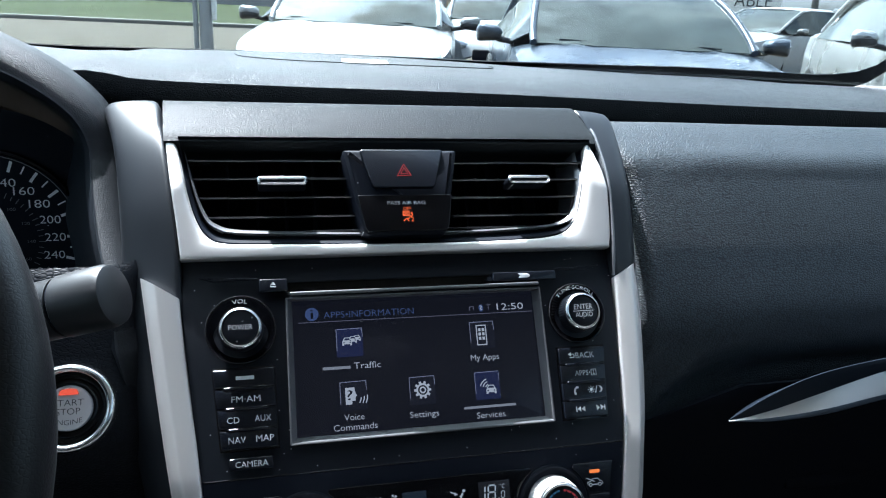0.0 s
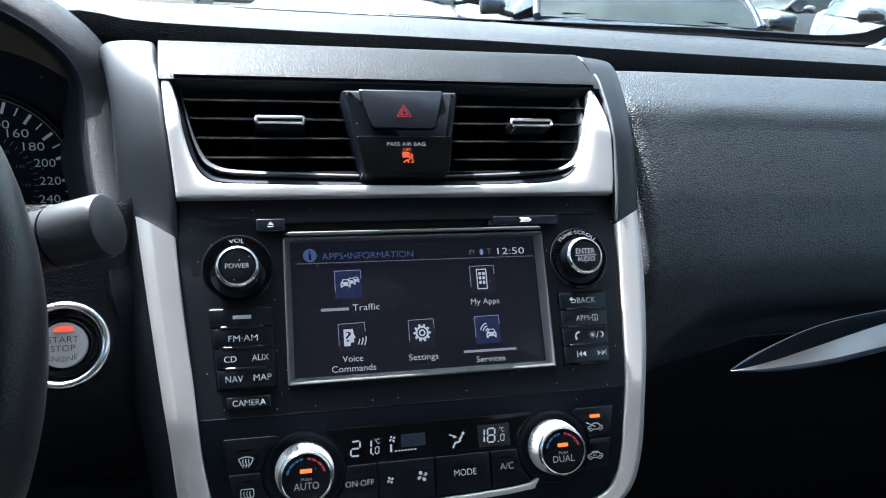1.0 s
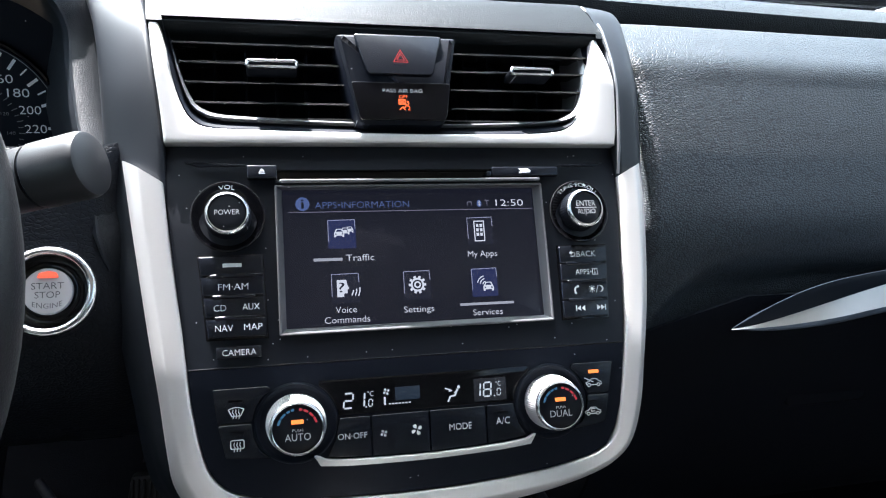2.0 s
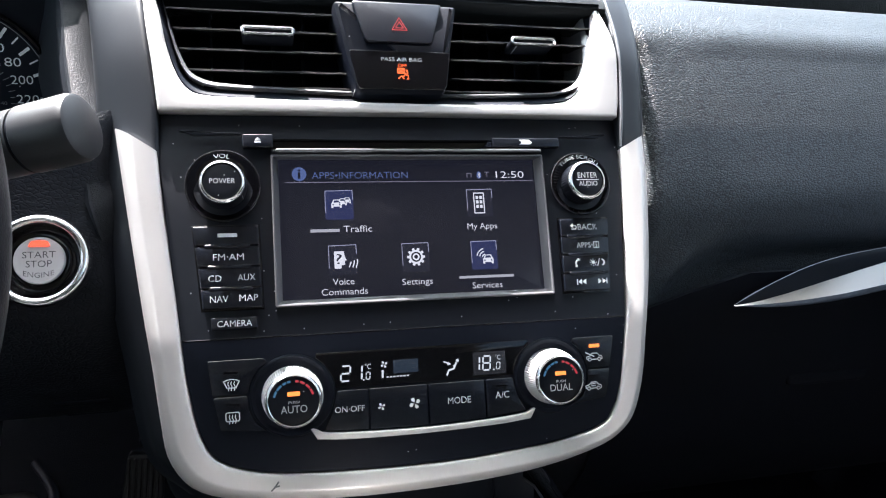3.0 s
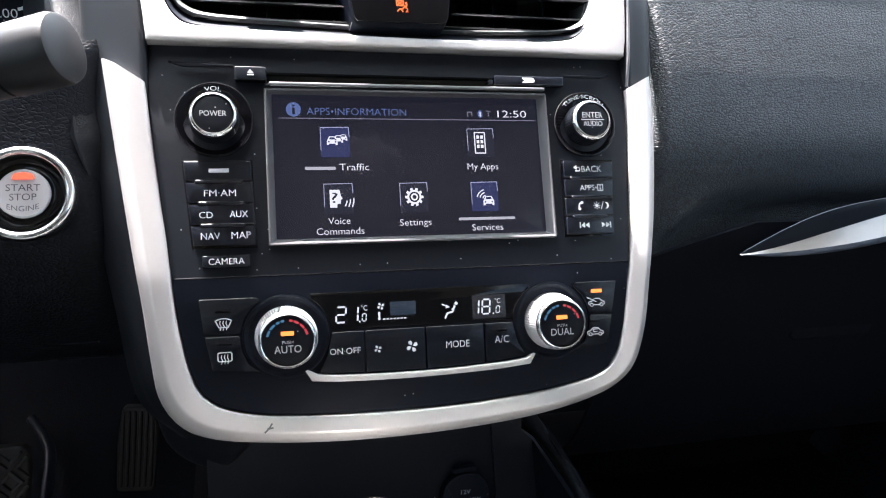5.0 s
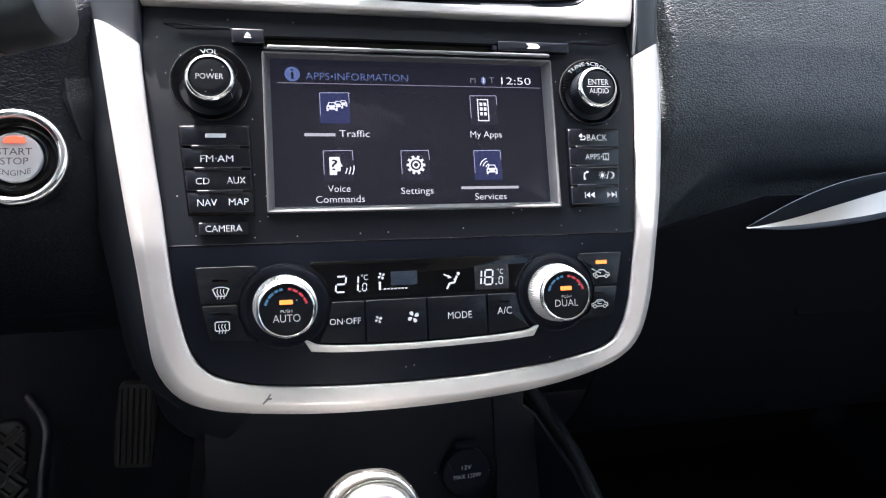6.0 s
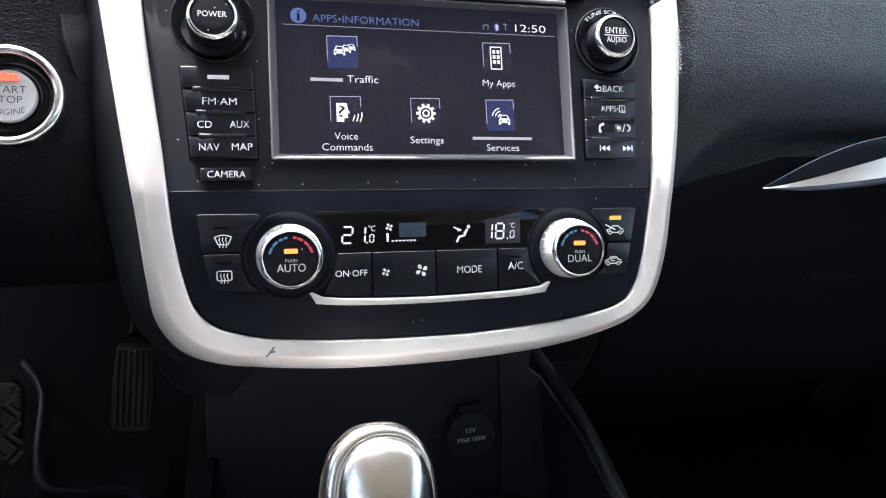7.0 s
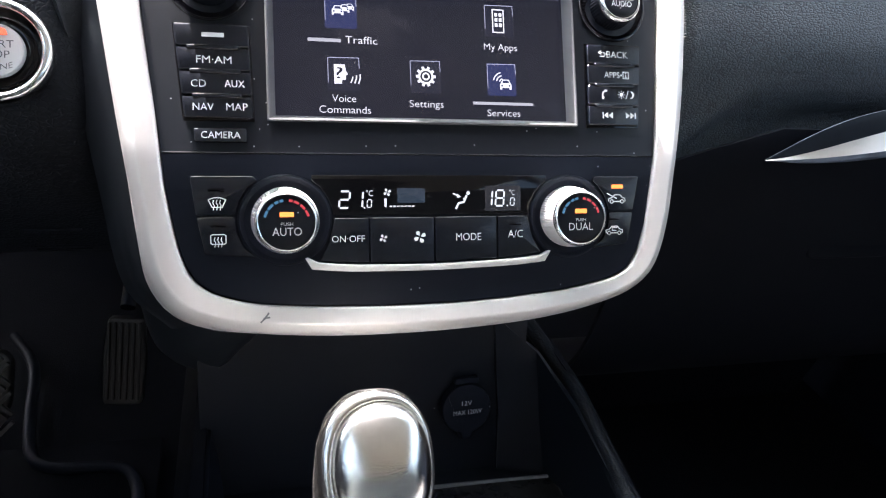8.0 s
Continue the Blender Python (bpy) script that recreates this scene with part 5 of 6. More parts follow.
def console():
    root = thing("centre_console", "black centre console with an open storage tray", "console", CAR)
    # back wall and side walls of the tray below the stack
    def wall(rows, name="wall", m=CONSOLE, label=""):
        return part(name, sheet(rows, 0.004), m, root, label)
    wall([[(x, 0.062, 0.72), (x, 0.05, 0.66), (x, 0.036, 0.61), (x, 0.026, 0.56), (x, 0.02, 0.545)] for x in np.linspace(-0.13, 0.10, 8)])
    wall([[(0.074, 0.055, 0.67), (0.080, 0.035, 0.60), (0.083, 0.024, 0.55)], [(0.112, 0.05, 0.64), (0.115, 0.03, 0.59), (0.118, 0.01, 0.552)], [(0.129, 0.0, 0.622), (0.128, -0.003, 0.59), (0.126, -0.01, 0.556)], [(0.128, -0.09, 0.617), (0.126, -0.09, 0.59), (0.124, -0.09, 0.558)], [(0.125, -0.36, 0.612), (0.124, -0.36, 0.59), (0.122, -0.36, 0.558)]])
    wall([[(-0.127, 0.08 - 0.06 * k, 0.602), (-0.123, 0.06 - 0.06 * k, 0.58), (-0.12, 0.04 - 0.06 * k, 0.55)] for k in range(0, 6)], m=MATT)
    wall([[(x, 0.04, 0.552), (x, 0.012, 0.553), (x, 0.004, 0.556)] for x in np.linspace(-0.13, 0.14, 8)], "tray_floor")
    wall([[(x, 0.004, 0.5565), (x, -0.06, 0.557), (x, -0.16, 0.56), (x, -0.30, 0.57)] for x in np.linspace(-0.13, 0.14, 8)], "shift_plate", CONSOLE_GLOSS, "gloss patterned plate round the selector")
    part("lip", sweep([(-0.12, 0.006, 0.5565), (0.05, 0.006, 0.5565), (0.132, 0.004, 0.5565), (0.142, -0.005, 0.557)], 0.0015, 8), BEZEL, root)
    rim = spline([(0.10, 0.10, 0.66), (0.128, 0.055, 0.628), (0.134, 0.03, 0.622), (0.132, -0.02, 0.618), (0.128, -0.09, 0.615), (0.125, -0.20, 0.612), (0.125, -0.36, 0.61)], 40)
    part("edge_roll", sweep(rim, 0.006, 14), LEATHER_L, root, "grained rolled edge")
    wall([[(p[0] + 0.006, p[1], p[2] + 0.004), (p[0] + 0.016, p[1], p[2] - 0.04), (p[0] + 0.02, p[1], p[2] - 0.30)] for p in rim[::4]], "side", GLOVE)
    wall([[(-0.126, y, 0.605 - 0.05 * max(0, -y)), (-0.134, y, 0.602 - 0.05 * max(0, -y)), (-0.150, y, 0.55), (-0.160, y, 0.32)] for y in np.linspace(0.22, -0.36, 8)], "side", GLOVE)
    # lower corner of the stack, folding away under the trim
    rows = [[(-0.176, 0.075, 0.76), (-0.170, 0.055, 0.735), (-0.150, 0.020, 0.725)], [(-0.170, 0.085, 0.70), (-0.163, 0.066, 0.690), (-0.13, 0.020, 0.705)], [(-0.160, 0.095, 0.65), (-0.153, 0.070, 0.642), (-0.118, 0.016, 0.695)], [(-0.130, 0.09, 0.630), (-0.122, 0.055, 0.634), (-0.100, 0.02, 0.69)], [(-0.118, 0.09, 0.640), (-0.112, 0.060, 0.645), (-0.08, 0.03, 0.69)]]
    part("lower_corner", sheet(rows, 0.004, along=24, across=12), HOOD_IN, root)
    out = thing("power_outlet", "black twelve volt outlet cap with white print", "power outlet", CAR @ pose(0.0540, 0.029, 0.6075, -18, 0, 3))
    part("cap", plate(arc(0, 0, 18.5, 35, 145, 10) + arc(0, 0, 18.5, 145, 255, 10) + [(-4, -23), (4, -23)] + arc(0, 0, 18.5, 285, 395, 10)[:-1], -2.0, 6, 1.2), MATT, out)
    part("hinge", plate(rounded(-9, 19, 9, 23, 1), -1.5, 4, 0.6), MATT, out)
    bm = lettering("12V", -4.2, 3.2, 3.4, 6.4, -2.5)
    lettering("MAX 120W", -10.6, -3.8, 11.0, -0.4, -2.5, bm=bm)
    part("legend", bm, GREY_PRINT, out)


def selector():
    root = thing("gear_selector", "polished chrome gear selector knob, lightly pitted", "gear lever", CAR @ pose(-0.0425, -0.118, 0.702, 12, 0, 0))
    rows = []
    for z, rx, ry in ((-0.080, 0.014, 0.014), (-0.060, 0.020, 0.022), (-0.035, 0.0262, 0.027), (-0.012, 0.0272, 0.029), (0.008, 0.0268, 0.0295), (0.020, 0.0250, 0.0285), (0.028, 0.0215, 0.0255), (0.0335, 0.0160, 0.020), (0.0365, 0.0095, 0.012), (0.0375, 0.003, 0.004)):
        row = []
        for a in np.linspace(0, 2 * math.pi, 48, endpoint=False):
            c, s = math.cos(a), math.sin(a)
            k = 0.8
            row.append((rx * math.copysign(abs(c) ** k, c), ry * math.copysign(abs(s) ** k, s), z))
        rows.append(row)
    bm = loft(rows, closed=True, caps=True)
    # a face cut on the slant, with a raised rim round it
    n = Vector((0.06, -0.66, 0.75)).normalized()
    bmesh.ops.bisect_plane(bm, geom=bm.verts[:] + bm.edges[:] + bm.faces[:], plane_co=n * 0.0095, plane_no=n, clear_outer=True)
    side = Vector((1, 0, 0)).cross(n).normalized()
    ring = [v.co.copy() for v in {v for e in bm.edges if e.is_boundary for v in e.verts}]
    mid = n * 0.0095 + side * ((min(p.dot(side) for p in ring) + max(p.dot(side) for p in ring)) / 2)
    polar = sorted((math.atan2((p - mid).dot(side), (p - mid).x), (p - mid).length) for p in ring)
    ang = np.linspace(-math.pi, math.pi, 73)[:-1]
    far_out = np.interp(ang, [q[0] for q in polar], [q[1] for q in polar], period=2 * math.pi)
    far_out = sum(np.roll(far_out, k) for k in range(-3, 4)) / 7
    across = side.cross(n).normalized()
    across = across if across.x > 0 else -across
    out = [mid + (across * math.cos(a) + side * math.sin(a)) * r for a, r in zip(ang, far_out)]
    part("knob", bm, KNOB, root, angle=80)
    shift = Vector((0.0022, 0, 0))
    def loop(k, h):
        return [mid + shift * (1 - k) * 4 + (p - mid) * k + n * h for p in out]
    part("rim", loft([loop(1.0, -0.003), loop(1.004, -0.0005), loop(0.985, 0.0016), loop(0.955, 0.0030), loop(0.91, 0.0042), loop(0.87, 0.0046), loop(0.845, 0.0040), loop(0.83, 0.0015)], closed=True), KNOB, root, "broad satin rim round the face", angle=80)
    face = loft([loop(0.84, 0.0015)] + [loop(0.835 * math.cos(a), 0.0030 + 0.0125 * math.sin(a)) for a in np.linspace(0.06, 1.5, 16)], closed=True)
    face.verts.ensure_lookup_table()
    face.faces.new(face.verts[-len(out):])
    part("inlay", face, KNOB_FACE, root, "pitted mirror-bright domed face", angle=80)
    part("shaft", sweep([(0, 0, -0.14), (0, 0, -0.07)], 0.009), MATT, root)


def floor_parts():
    ob = part("floor", sheet([[(x, y, 0.30 + (0.25 * max(0, (y - 0.45)) if y > 0.45 else 0)) for y in (-1.6, -0.4, 0.2, 0.45, 0.75, 0.95)] for x in (-0.75, -0.4, -0.1, 0.3, 0.75)], 0.01), CARPET, None)
    ob.matrix_world = CAR
    tagged(ob, "black carpeted car floor", "floor", kind="structure")
    root = thing("floor_mat", "black rubber floor mat with a raised rim", "floor mat", CAR)
    part("mat", boxed(-0.62, -0.20, -0.30, 0.36, 0.311, 0.317, 0.002), CARPET, root)
    rim = spline([(-0.40, 0.55, 0.345), (-0.365, 0.49, 0.335), (-0.352, 0.40, 0.325), (-0.335, 0.335, 0.322), (-0.30, 0.315, 0.322), (-0.245, 0.31, 0.322), (-0.222, 0.285, 0.322), (-0.215, 0.22, 0.322), (-0.21, 0.0, 0.322)], 50)
    part("rim", sweep(rim, 0.007, 10), MATT, root)


CONSOLE_GLOSS = material("patterned_gloss_plate", (0.016, 0.017, 0.020), 0.16, grain=0.15, grain_size=0.02, wear=0.5, wear_size=0.02)
GREY_PRINT = material("grey_print", (0.45, 0.46, 0.47), 0.5)
KNOB = material("pitted_chrome", (0.74, 0.73, 0.71), 0.20, metal=1.0, grain=0.14, grain_size=0.0012, wear=0.1)
KNOB_FACE = material("pitted_mirror_chrome", (0.86, 0.86, 0.84), 0.17, metal=1.0, grain=0.22, grain_size=0.0009, wear=0.15, wear_size=0.004, dust=0.3)
pedals()
console()
selector()
floor_parts()


# ---- the cabin that closes the place ----
SIDE_GLASS = pane("tinted_side_glass", (0.50, 0.54, 0.53), 0.05)
SEATS = material("grey_seat_cloth", (0.08, 0.08, 0.08), 0.9, grain=0.3, grain_size=0.003)


def cabin():
    def wall(name, rows, m, label, cat, thick=0.02):
        ob = part(name, sheet(rows, thick), m, None)
        ob.matrix_world = CAR
        tagged(ob, label, cat, kind="structure")
    wall("ceiling", [[(x, y, z - 0.10 * (abs(x) / 0.62) ** 3) for y, z in ((0.02, 1.37), (-0.3, 1.43), (-0.8, 1.46), (-1.4, 1.44), (-1.75, 1.38))] for x in np.linspace(-0.62, 0.62, 9)], CLOTH, "pale grey cloth headliner", "ceiling")
    for s, n in ((-1, "wall_left"), (1, "wall_right")):
        wall(n, [[(s * 0.74, y, 0.02), (s * 0.76, y, 0.30), (s * 0.78, y, 0.6), (s * 0.76, y, 0.86), (s * 0.73, y, 0.95)] for y in (0.75, 0.36, 0.0, -0.6, -1.2, -1.9)], MATT, "black door lining", "door")
        for y0, z0, y1, z1, w in ((0.40, 1.02, 0.02, 1.33, 0.05), (-0.75, 0.95, -0.80, 1.36, 0.10), (-1.75, 0.98, -1.55, 1.34, 0.2)):
            wall("trim", [[(s * 0.735, y0, z0), (s * 0.60, y1, z1)], [(s * 0.745, y0 - w, z0), (s * 0.61, y1 - w, z1)]], CLOTH, "pale grey roof pillar lining", "pillar")
    wall("wall_back", [[(x, -0.42, 0.02), (x, -0.42, 0.31), (x, -0.36, 0.52), (x, -0.42, 0.56), (x, -0.66, 0.54), (x, -0.74, 0.62), (x, -0.86, 1.02), (x, -0.92, 1.10)] for x in (-0.74, 0, 0.74)], SEATS, "grey cloth seat wall behind the console", "wall")
    wall("wall_front", [[(x, 0.98, 0.02), (x, 0.98, 0.28), (x, 0.9, 0.6), (x, 0.75, 0.90), (x, 0.66, 0.985)] for x in (-0.78, 0, 0.78)], GLOVE, "black firewall", "wall")
    for s, n in ((-1, "window_1"), (1, "window_2")):
        wall(n, [[(s * 0.735, y, 0.95), (s * (0.735 - 0.5 * (top - 0.95) * 0.33), y, (0.95 + top) / 2), (s * (0.735 - (top - 0.95) * 0.33), y, top)] for y, top in ((0.38, 0.98), (0.10, 1.26), (-0.10, 1.36), (-0.8, 1.37), (-1.5, 1.32), (-1.75, 1.30))], SIDE_GLASS, "tinted side glass of the car", "window", 0.004)
    wall("window_3", [[(x, -1.95, 0.98), (x, -1.75, 1.38)] for x in (-0.72, 0, 0.72)], SIDE_GLASS, "tinted rear glass of the car", "window", 0.004)
    # black ceramic edge along the foot of the windscreen, rising at the corner
    root = thing("windscreen", "curved car windscreen with a black lower border", "windscreen", CAR)
    base = spline([(-0.74, 0.40, 1.035), (-0.52, 0.50, 1.046), (-0.34, 0.575, 1.033), (-0.13, 0.603, 1.0325), (0.15, 0.606, 1.031), (0.40, 0.575, 1.0255), (0.60, 0.535, 1.0225), (0.685, 0.505, 1.0225), (0.725, 0.47, 1.035), (0.735, 0.42, 1.07)], 60)
    part("border", sheet([[(p[0], p[1] + 0.010, p[2] - 0.012), (p[0], p[1], p[2] + (0.002 if p[0] < 0.2 else 0.002 + 0.010 * min(1, (p[0] - 0.2) / 0.3)))] for p in base], 0.002), GLOSS, root, "black painted lower border")
    rows = []
    for x in np.linspace(-0.72, 0.72, 13):
        k = (x / 0.72) ** 2
        rows.append([(x, 0.63 - 0.22 * k, 1.028), (x * 0.95, 0.44 - 0.20 * k, 1.16), (x * 0.88, 0.02 - 0.06 * k, 1.36 - 0.04 * k)])
    g = part("glass", sheet(rows, 0.004, across=10), GLASS, root, "clear laminated glass")
    g.visible_shadow = False


cabin()
# ---- outside ----
ASPHALT = material("pale_lot_asphalt", (0.070, 0.060, 0.045), 0.85, grain=0.4, grain_size=0.02, wear=0.25, wear_size=1.5, spec=0.08)
ROAD = material("worn_road", (0.088, 0.076, 0.057), 0.85, grain=0.4, grain_size=0.02, wear=0.2, wear_size=3.0, spec=0.08)
GRASS = material("mown_grass", (0.036, 0.045, 0.015), 0.9, grain=0.8, grain_size=0.05, wear=0.35, wear_size=2.0, spec=0.08)
KERB = material("kerb_concrete", (0.13, 0.126, 0.115), 0.8, grain=0.3, grain_size=0.02)
STEEL = material("galvanised_post", (0.30, 0.31, 0.32), 0.5, metal=0.5, wear=0.2)
# the wear noise here paints patches of reflected cloud into the glass colour
DARK_GLASS = material("cloud_mottled_car_glass", (0.060, 0.070, 0.066), 0.03, spec=0.13, wear=0.9, wear_size=0.30)
TYRE = material("tyre_rubber", (0.02, 0.02, 0.02), 0.8)
BRICK = material("far_wall", (0.34, 0.33, 0.32), 0.85, wear=0.2, wear_size=1.0)


def paint(name, c, metal=0.0):
    return material(name, c, 0.28, metal=metal, coat=0.4, wear=0.04, wear_size=0.4)


def ground():
    def flat(name, x0, x1, y0, y1, z, m, label, cat, n=8):
        bm = loft([[(x, y, z) for y in np.linspace(y0, y1, n)] for x in np.linspace(x0, x1, n)])
        ob = part(name, bm, m, None)
        tagged(ob, label, cat, kind="structure")
    flat("ground", -900, 900, -600, 1500, 0.0, ASPHALT, "pale sunlit car lot asphalt", "ground")
    flat("road", -120, 120, 14.0, 27.5, 0.012, ROAD, "pale worn street beyond the car lot", "road")
    flat("grass", -120, 120, 28.2, 90, 0.10, GRASS, "mown green grass verge across the street", "grass")
    k = thing("kerb", "pale concrete kerb along the grass verge", "kerb", None, kind="structure")
    part("stone", boxed(-120, 120, 27.5, 28.2, 0.0, 0.14, 0.02), KERB, k)


def car(name, colour, label, m, tall=1.0):
    root = thing(name, label, "car", m, group="cars parked in the lot")
    body = bmesh.new()
    st = [(0.0, 0.62, 0.55, 0.70), (0.12, 0.80, 0.68, 0.74), (0.45, 0.88, 0.80, 0.80), (0.85, 0.90, 0.885, 0.86), (1.18, 0.905, 0.955, 0.90), (1.5, 0.91, 0.96, 0.93), (2.6, 0.91, 0.97, 0.95), (3.9, 0.90, 0.99, 0.97), (4.5, 0.86, 1.02, 0.95), (4.75, 0.74, 0.90, 0.80)]
    rows = []
    for y, w, zt, zb in st:
        row = []
        for s in (1, -1):
            half = [(w * 0.93, 0.22), (w, 0.42), (w * 1.0, zb * 0.82), (w * 0.97, zb - 0.02), (w * 0.90, zt - 0.035), (w * 0.72, zt - 0.005), (w * 0.52, zt + 0.012), (w * 0.40, zt + 0.004), (w * 0.2, zt + 0.012), (0, zt + 0.014)]
            row += [(s * x, y, z * tall) for x, z in (half if s == 1 else half[::-1][1:])]
        rows.append(row)
    bm = sheet(rows, 0.02, along=40)
    part("body", bm, colour, root, angle=50)
    # glasshouse
    gs = [(1.16, 0.74, 0.955), (1.32, 0.735, 1.06), (1.60, 0.70, 1.22), (1.95, 0.64, 1.375), (2.2, 0.62, 1.42), (3.0, 0.62, 1.425), (3.5, 0.64, 1.36), (3.9, 0.68, 1.20), (4.25, 0.72, 1.02)]
    ws = [[(-w, y, z * tall), (-w * 0.5, y - 0.05, z * tall), (0, y - 0.07, z * tall), (w * 0.5, y - 0.05, z * tall), (w, y, z * tall)] for y, w, z in gs[:4]]
    part("windscreen", sheet(ws, 0.008, along=12, across=16), DARK_GLASS, root, "tinted windscreen mirroring the sky, cloud reflections mottled into its colour")
    rw = [[(-w, y, z * tall), (0, y + 0.05, z * tall), (w, y, z * tall)] for y, w, z in gs[5:]]
    part("rear_window", sheet(rw, 0.008, along=10, across=10), DARK_GLASS, root)
    rf = [[(-w * 1.02, y, (z - 0.03) * tall), (-w * 0.85, y, (z + 0.012) * tall), (0, y - (0.06 if y < 2 else 0), (z + 0.03) * tall), (w * 0.85, y, (z + 0.012) * tall), (w * 1.02, y, (z - 0.03) * tall)] for y, w, z in gs[3:6]]
    part("roof", sheet(rf, 0.03, along=10, across=16), colour, root)
    for s in (-1, 1):
        pil = [(s * (w + 0.012), y, z * tall) for y, w, z in gs[:4]]
        part("pillar", sweep(spline(pil, 14), 0.026, 10), colour, root)
        pil = [(s * (w + 0.012), y, z * tall) for y, w, z in gs[5:]]
        part("pillar", sweep(spline(pil, 14), 0.05, 10), colour, root)
        side = [[(s * 0.89, y, 0.95 * tall), (s * (w + 0.01), y, max(0.96, z - 0.03) * tall)] for y, w, z in gs[1:8]]
        part("side_window", sheet(side, 0.008), DARK_GLASS, root)
        def shell(z0, z1, grow, name, m, parent, label=""):
            rows = []
            for y, k in ((1.57, 0.55), (1.55, 0.86), (1.50, 1.0), (1.46, 0.95), (1.43, 0.78), (1.415, 0.45)):
                ring = soften([(0.93, z0 + 0.02), (1.12, z0), (1.135, z0 + 0.05), (1.11, z1), (0.97, z1 - 0.01)], 0.05, 4)
                mx, mz = 1.03, (z0 + z1) / 2
                rows.append([(s * (mx + (x - mx) * k * grow), y, (mz + (z - mz) * k * grow) * tall) for x, z in ring])
            return part(name, loft(rows, closed=True, caps=True), m, parent, label)
        mir = shell(0.925, 1.055, 1.0, "mirror", MIRROR_DARK, root, "wing mirror")
        shell(0.968, 1.062, 1.03, "mirror_shell", colour, mir)
        part("mirror_foot", sweep([(s * 0.86, 1.50, 0.935 * tall), (s * 0.98, 1.50, 0.955 * tall)], 0.022, 10), MIRROR_DARK, mir)
        part("headlight", sweep(spline([(s * 0.52, 0.06, 0.66 * tall), (s * 0.68, 0.14, 0.68 * tall), (s * 0.80, 0.40, 0.73 * tall)], 10), [0.03, 0.05, 0.06, 0.065, 0.066, 0.066, 0.06, 0.05, 0.04, 0.015], 12), LAMP, root)
        for y in (0.95, 3.75):
            w = part("wheel", turned([(330, -90), (330, 90), (318, 108), (230, 112)], 0, 0, 28), TYRE, root)
            w.matrix_local = pose(s * 0.82, y, 0.33, 0, 0, 90)
            part("rim", turned([(225, 113), (215, 100), (60, 108), (40, 115)], 0, 0, 24), STEEL, w)
    part("grille", boxed(-0.45, 0.45, -0.02, 0.06, 0.42 * tall, 0.62 * tall, 0.02), MATT, root)
    for s in (-0.3, 0.22):
        part("wiper", sweep([(s - 0.28, 1.17, 0.985 * tall), (s + 0.30, 1.14, 0.975 * tall)], 0.0045, 6), MATT, root)
    return root


MIRROR_DARK = material("black_mirror_shell", (0.02, 0.02, 0.022), 0.3)
LAMP = material("clear_headlight", (0.6, 0.62, 0.64), 0.08, metal=0.6)
WHITE = paint("white_car_paint", (0.34, 0.34, 0.34))
BLUE = paint("dark_blue_car_paint", (0.045, 0.060, 0.085), 0.3)
GREY = paint("silver_car_paint", (0.42, 0.43, 0.44), 0.5)
ground()


def car_at(name, colour, label, left, right, tall=1.0):
    """Stands a car so that its mirrors lie near two points of the plan."""
    a, b = Vector((*left, 0)), Vector((*right, 0))
    mid, d = (a + b) / 2, (b - a).normalized()
    yaw = math.degrees(math.atan2(d.y, d.x))
    return car(name, colour, label, Matrix.Translation(mid) @ pose(0, 0, 0, 0, 0, yaw) @ pose(0, -1.5, 0), tall)


car_at("sedan", BLUE, "dark blue sedan parked facing the dashboard's windscreen", (1.62, 4.85), (3.50, 4.36), 0.93)
car_at("hatchback", WHITE, "white car parked nose-on in the lot", (-0.05, 7.05), (1.82, 6.56), 0.95)
car_at("hatchback", WHITE, "white car parked behind the dark blue sedan", (2.35, 9.9), (4.2, 9.4), 1.0)
car_at("estate_car", WHITE, "white car parked side-on at the back of the lot", (9.2, 13.6), (9.75, 11.8), 0.98)
car_at("sedan", GREY, "silver car parked beside the dark blue sedan", (4.55, 4.55), (6.3, 3.6), 1.02)


def post():
    root = thing("post", "grey steel post with a red and white marker", "post", None)
    part("pole", sweep([(-0.62, 9.0, 0), (-0.62, 9.0, 4.5)], 0.075, 16), STEEL, root)
    part("pole", sweep([(-0.735, 9.0, 0), (-0.735, 9.0, 4.5)], 0.03, 12), STEEL, root)
    part("marker", sweep([(-0.52, 8.95, 1.10), (-0.52, 8.95, 2.2)], 0.03, 10), RED, root, "red marker")
    part("marker", sweep([(-0.52, 8.95, 0.8), (-0.52, 8.95, 1.09)], 0.03, 10), STICKER, root, "white marker")


post()


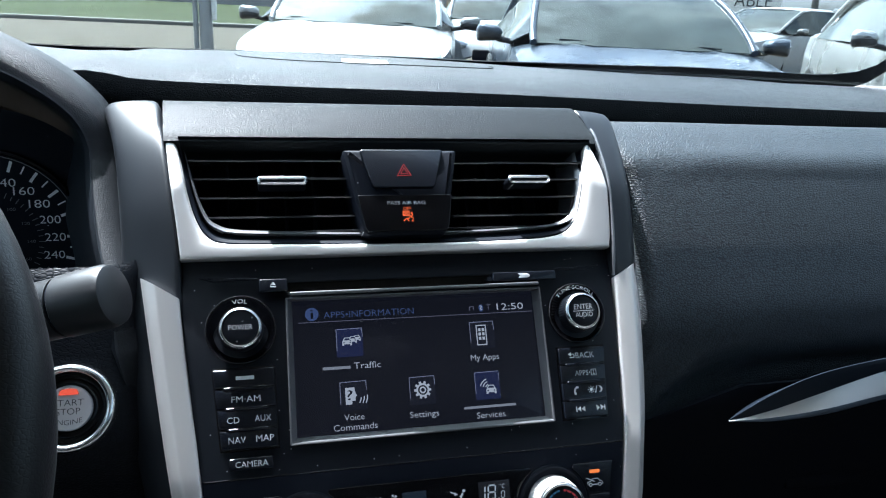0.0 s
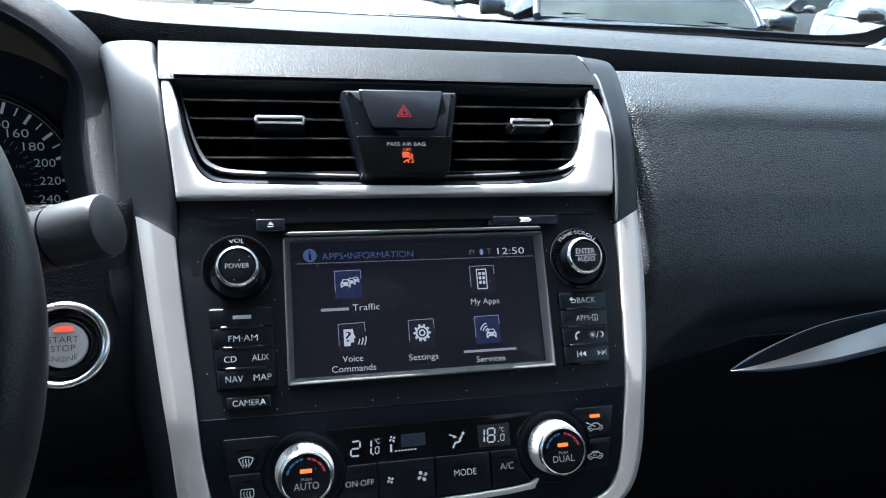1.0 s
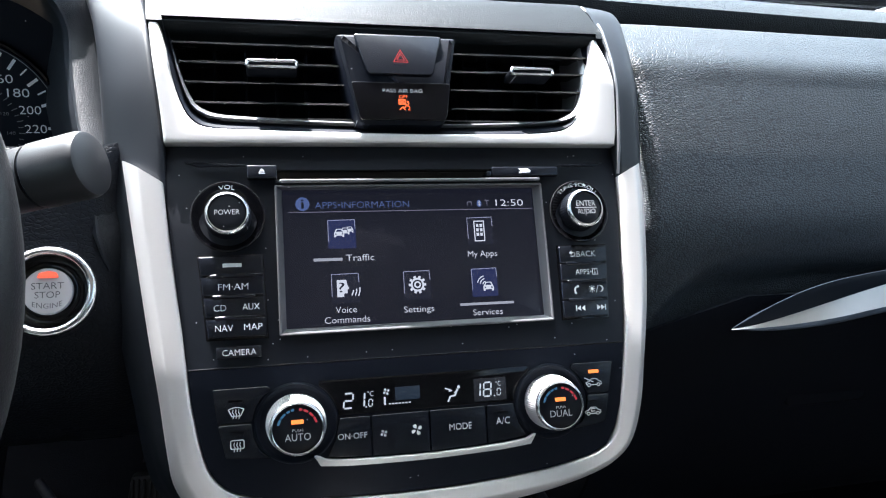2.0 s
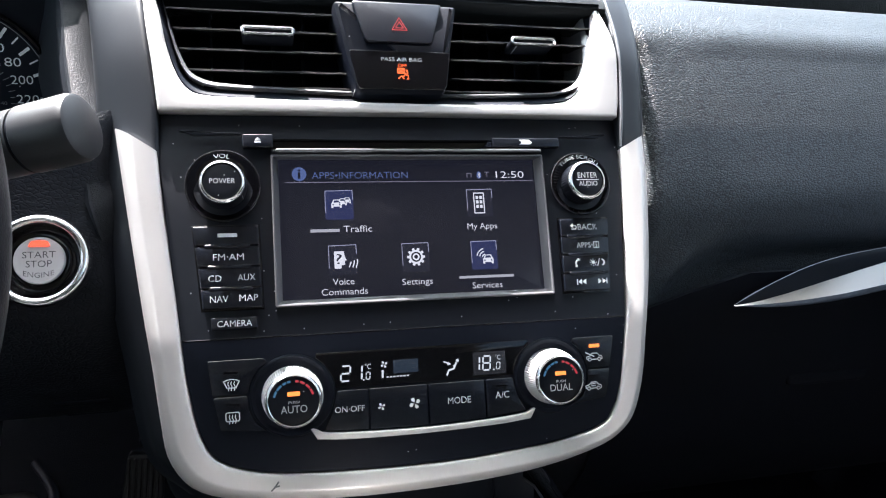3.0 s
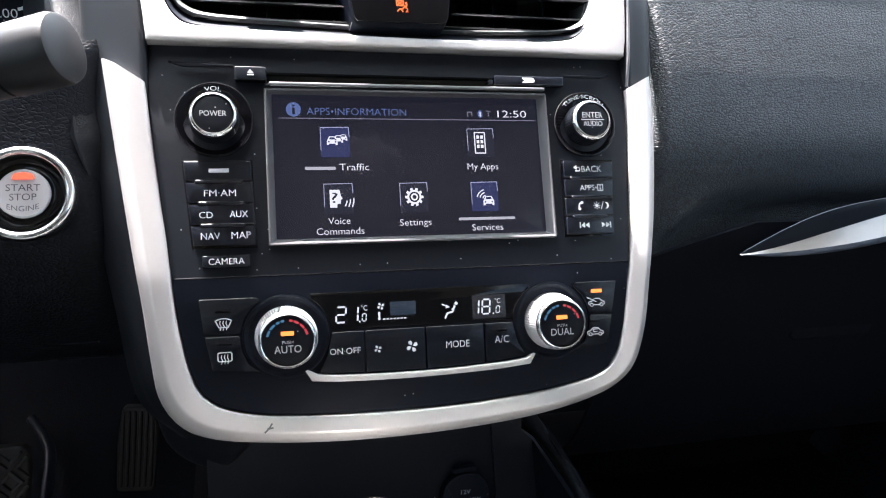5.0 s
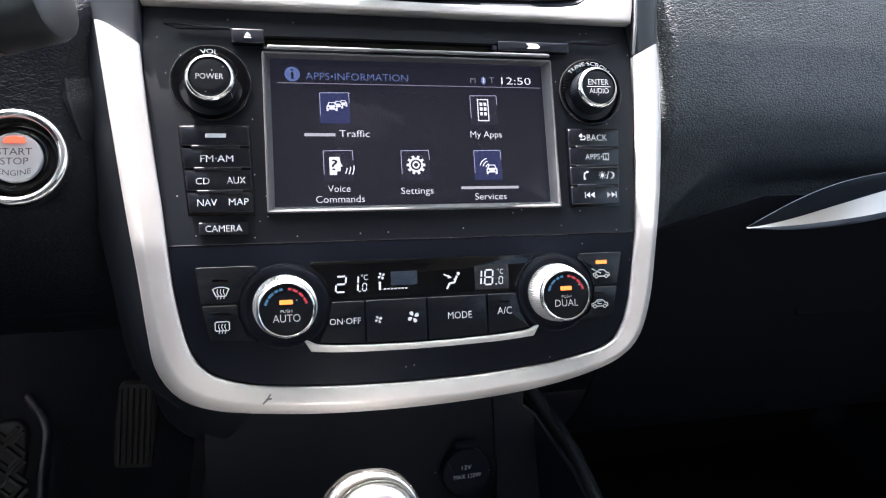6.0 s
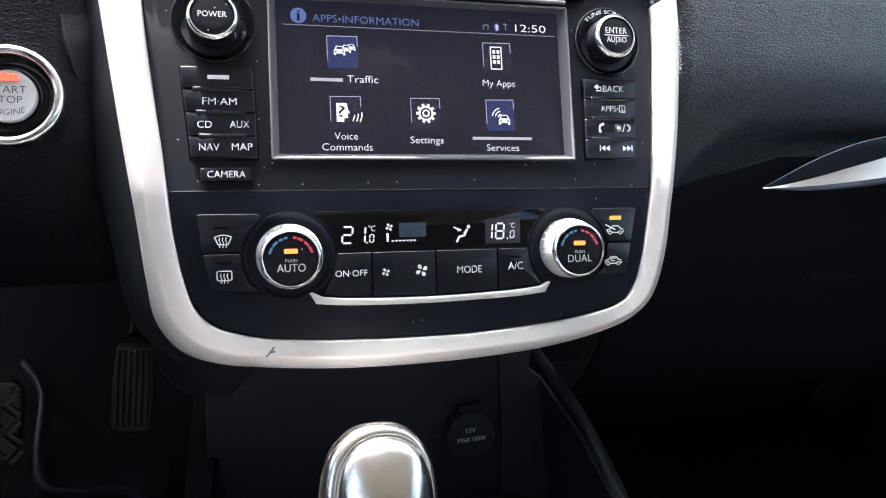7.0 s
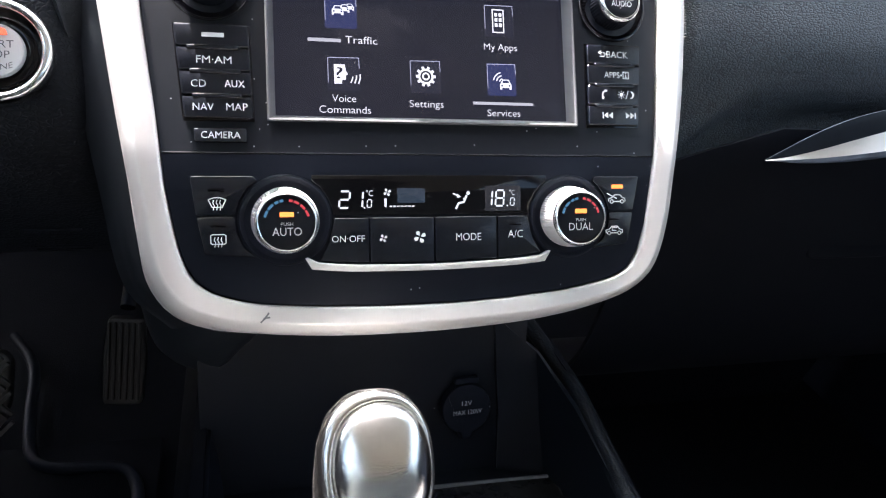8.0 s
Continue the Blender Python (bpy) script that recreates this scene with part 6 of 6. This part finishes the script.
def sign():
    m = pose(16.4, 22.7, 1.62, 0, 0, -35)
    root = thing("sign", "pale sign board with dark capital letters", "sign", m)
    part("board", boxed(-2.6, 1.0, 0, 0.08, -0.35, 1.3, 0.02), STICKER, root)
    bm = lettering("ABLE", -500, 0, 700, 420, -10)
    part("letters", bm, INK, root)
    for x in (-2.2, 0.6):
        part("leg", boxed(x, x + 0.1, 0.02, 0.08, -1.7, -0.3, 0.01), STEEL, root)


sign()


def building(x, y, w, d, h, yaw, label):
    root = thing("building", label, "building", pose(x, y, 0, 0, 0, yaw))
    part("wall", boxed(-w / 2, w / 2, 0, d, 0, h, 0.05), BRICK, root)
    part("roof", boxed(-w / 2 - 0.3, w / 2 + 0.3, -0.3, d + 0.3, h, h + 0.3, 0.05), KERB, root)
    n = int(w // 4)
    for k in range(n):
        cx = -w / 2 + (k + 0.5) * w / n
        win = part("window", boxed(cx - 0.8, cx + 0.8, -0.04, 0.1, 1.0, 2.4, 0.02), DARK_GLASS, root)
        part("frame", boxed(cx - 0.9, cx + 0.9, -0.06, -0.02, 2.4, 2.5, 0.01), STICKER, win)


building(4, 95, 40, 12, 5, 0, "low pale commercial building across the street")


def tree(x, y, h, seed):
    rnd = random.Random(seed)
    root = thing("tree", "bare grey tree behind the car lot", "tree", pose(x, y, 0))
    limbs = bmesh.new()
    def grow(p, d, n, r, depth):
        pts = [p]
        for k in range(4):
            d = (d + Vector((rnd.uniform(-1, 1), rnd.uniform(-1, 1), rnd.uniform(-0.3, 0.6))) * 0.18).normalized()
            pts.append(pts[-1] + d * n / 4)
        sweep(pts, [r * (1 - 0.12 * k) for k in range(5)], 5, bm=limbs)
        if depth:
            for k in range(3):
                q = pts[rnd.choice((2, 3, 4))]
                e = (d + Vector((rnd.uniform(-1, 1), rnd.uniform(-1, 1), rnd.uniform(-0.2, 0.8))) * 0.8).normalized()
                grow(q, e, n * 0.68, r * 0.5, depth - 1)
    part("trunk", sweep([(0, 0, 0), (0.05, 0, h * 0.2), (0, 0.05, h * 0.4)], [0.25, 0.2, 0.16], 10), BARK, root)
    for k in range(4):
        grow(Vector((0, 0, h * 0.38)), Vector((math.cos(k * 1.6), math.sin(k * 1.6), 1.2)).normalized(), h * 0.28, 0.10, 4)
    part("limbs", limbs, BARK, root, "bare twigs")


BARK = material("grey_bark", (0.12, 0.11, 0.10), 0.9, grain=0.5, grain_size=0.05)
tree(30, 36, 9, 3)
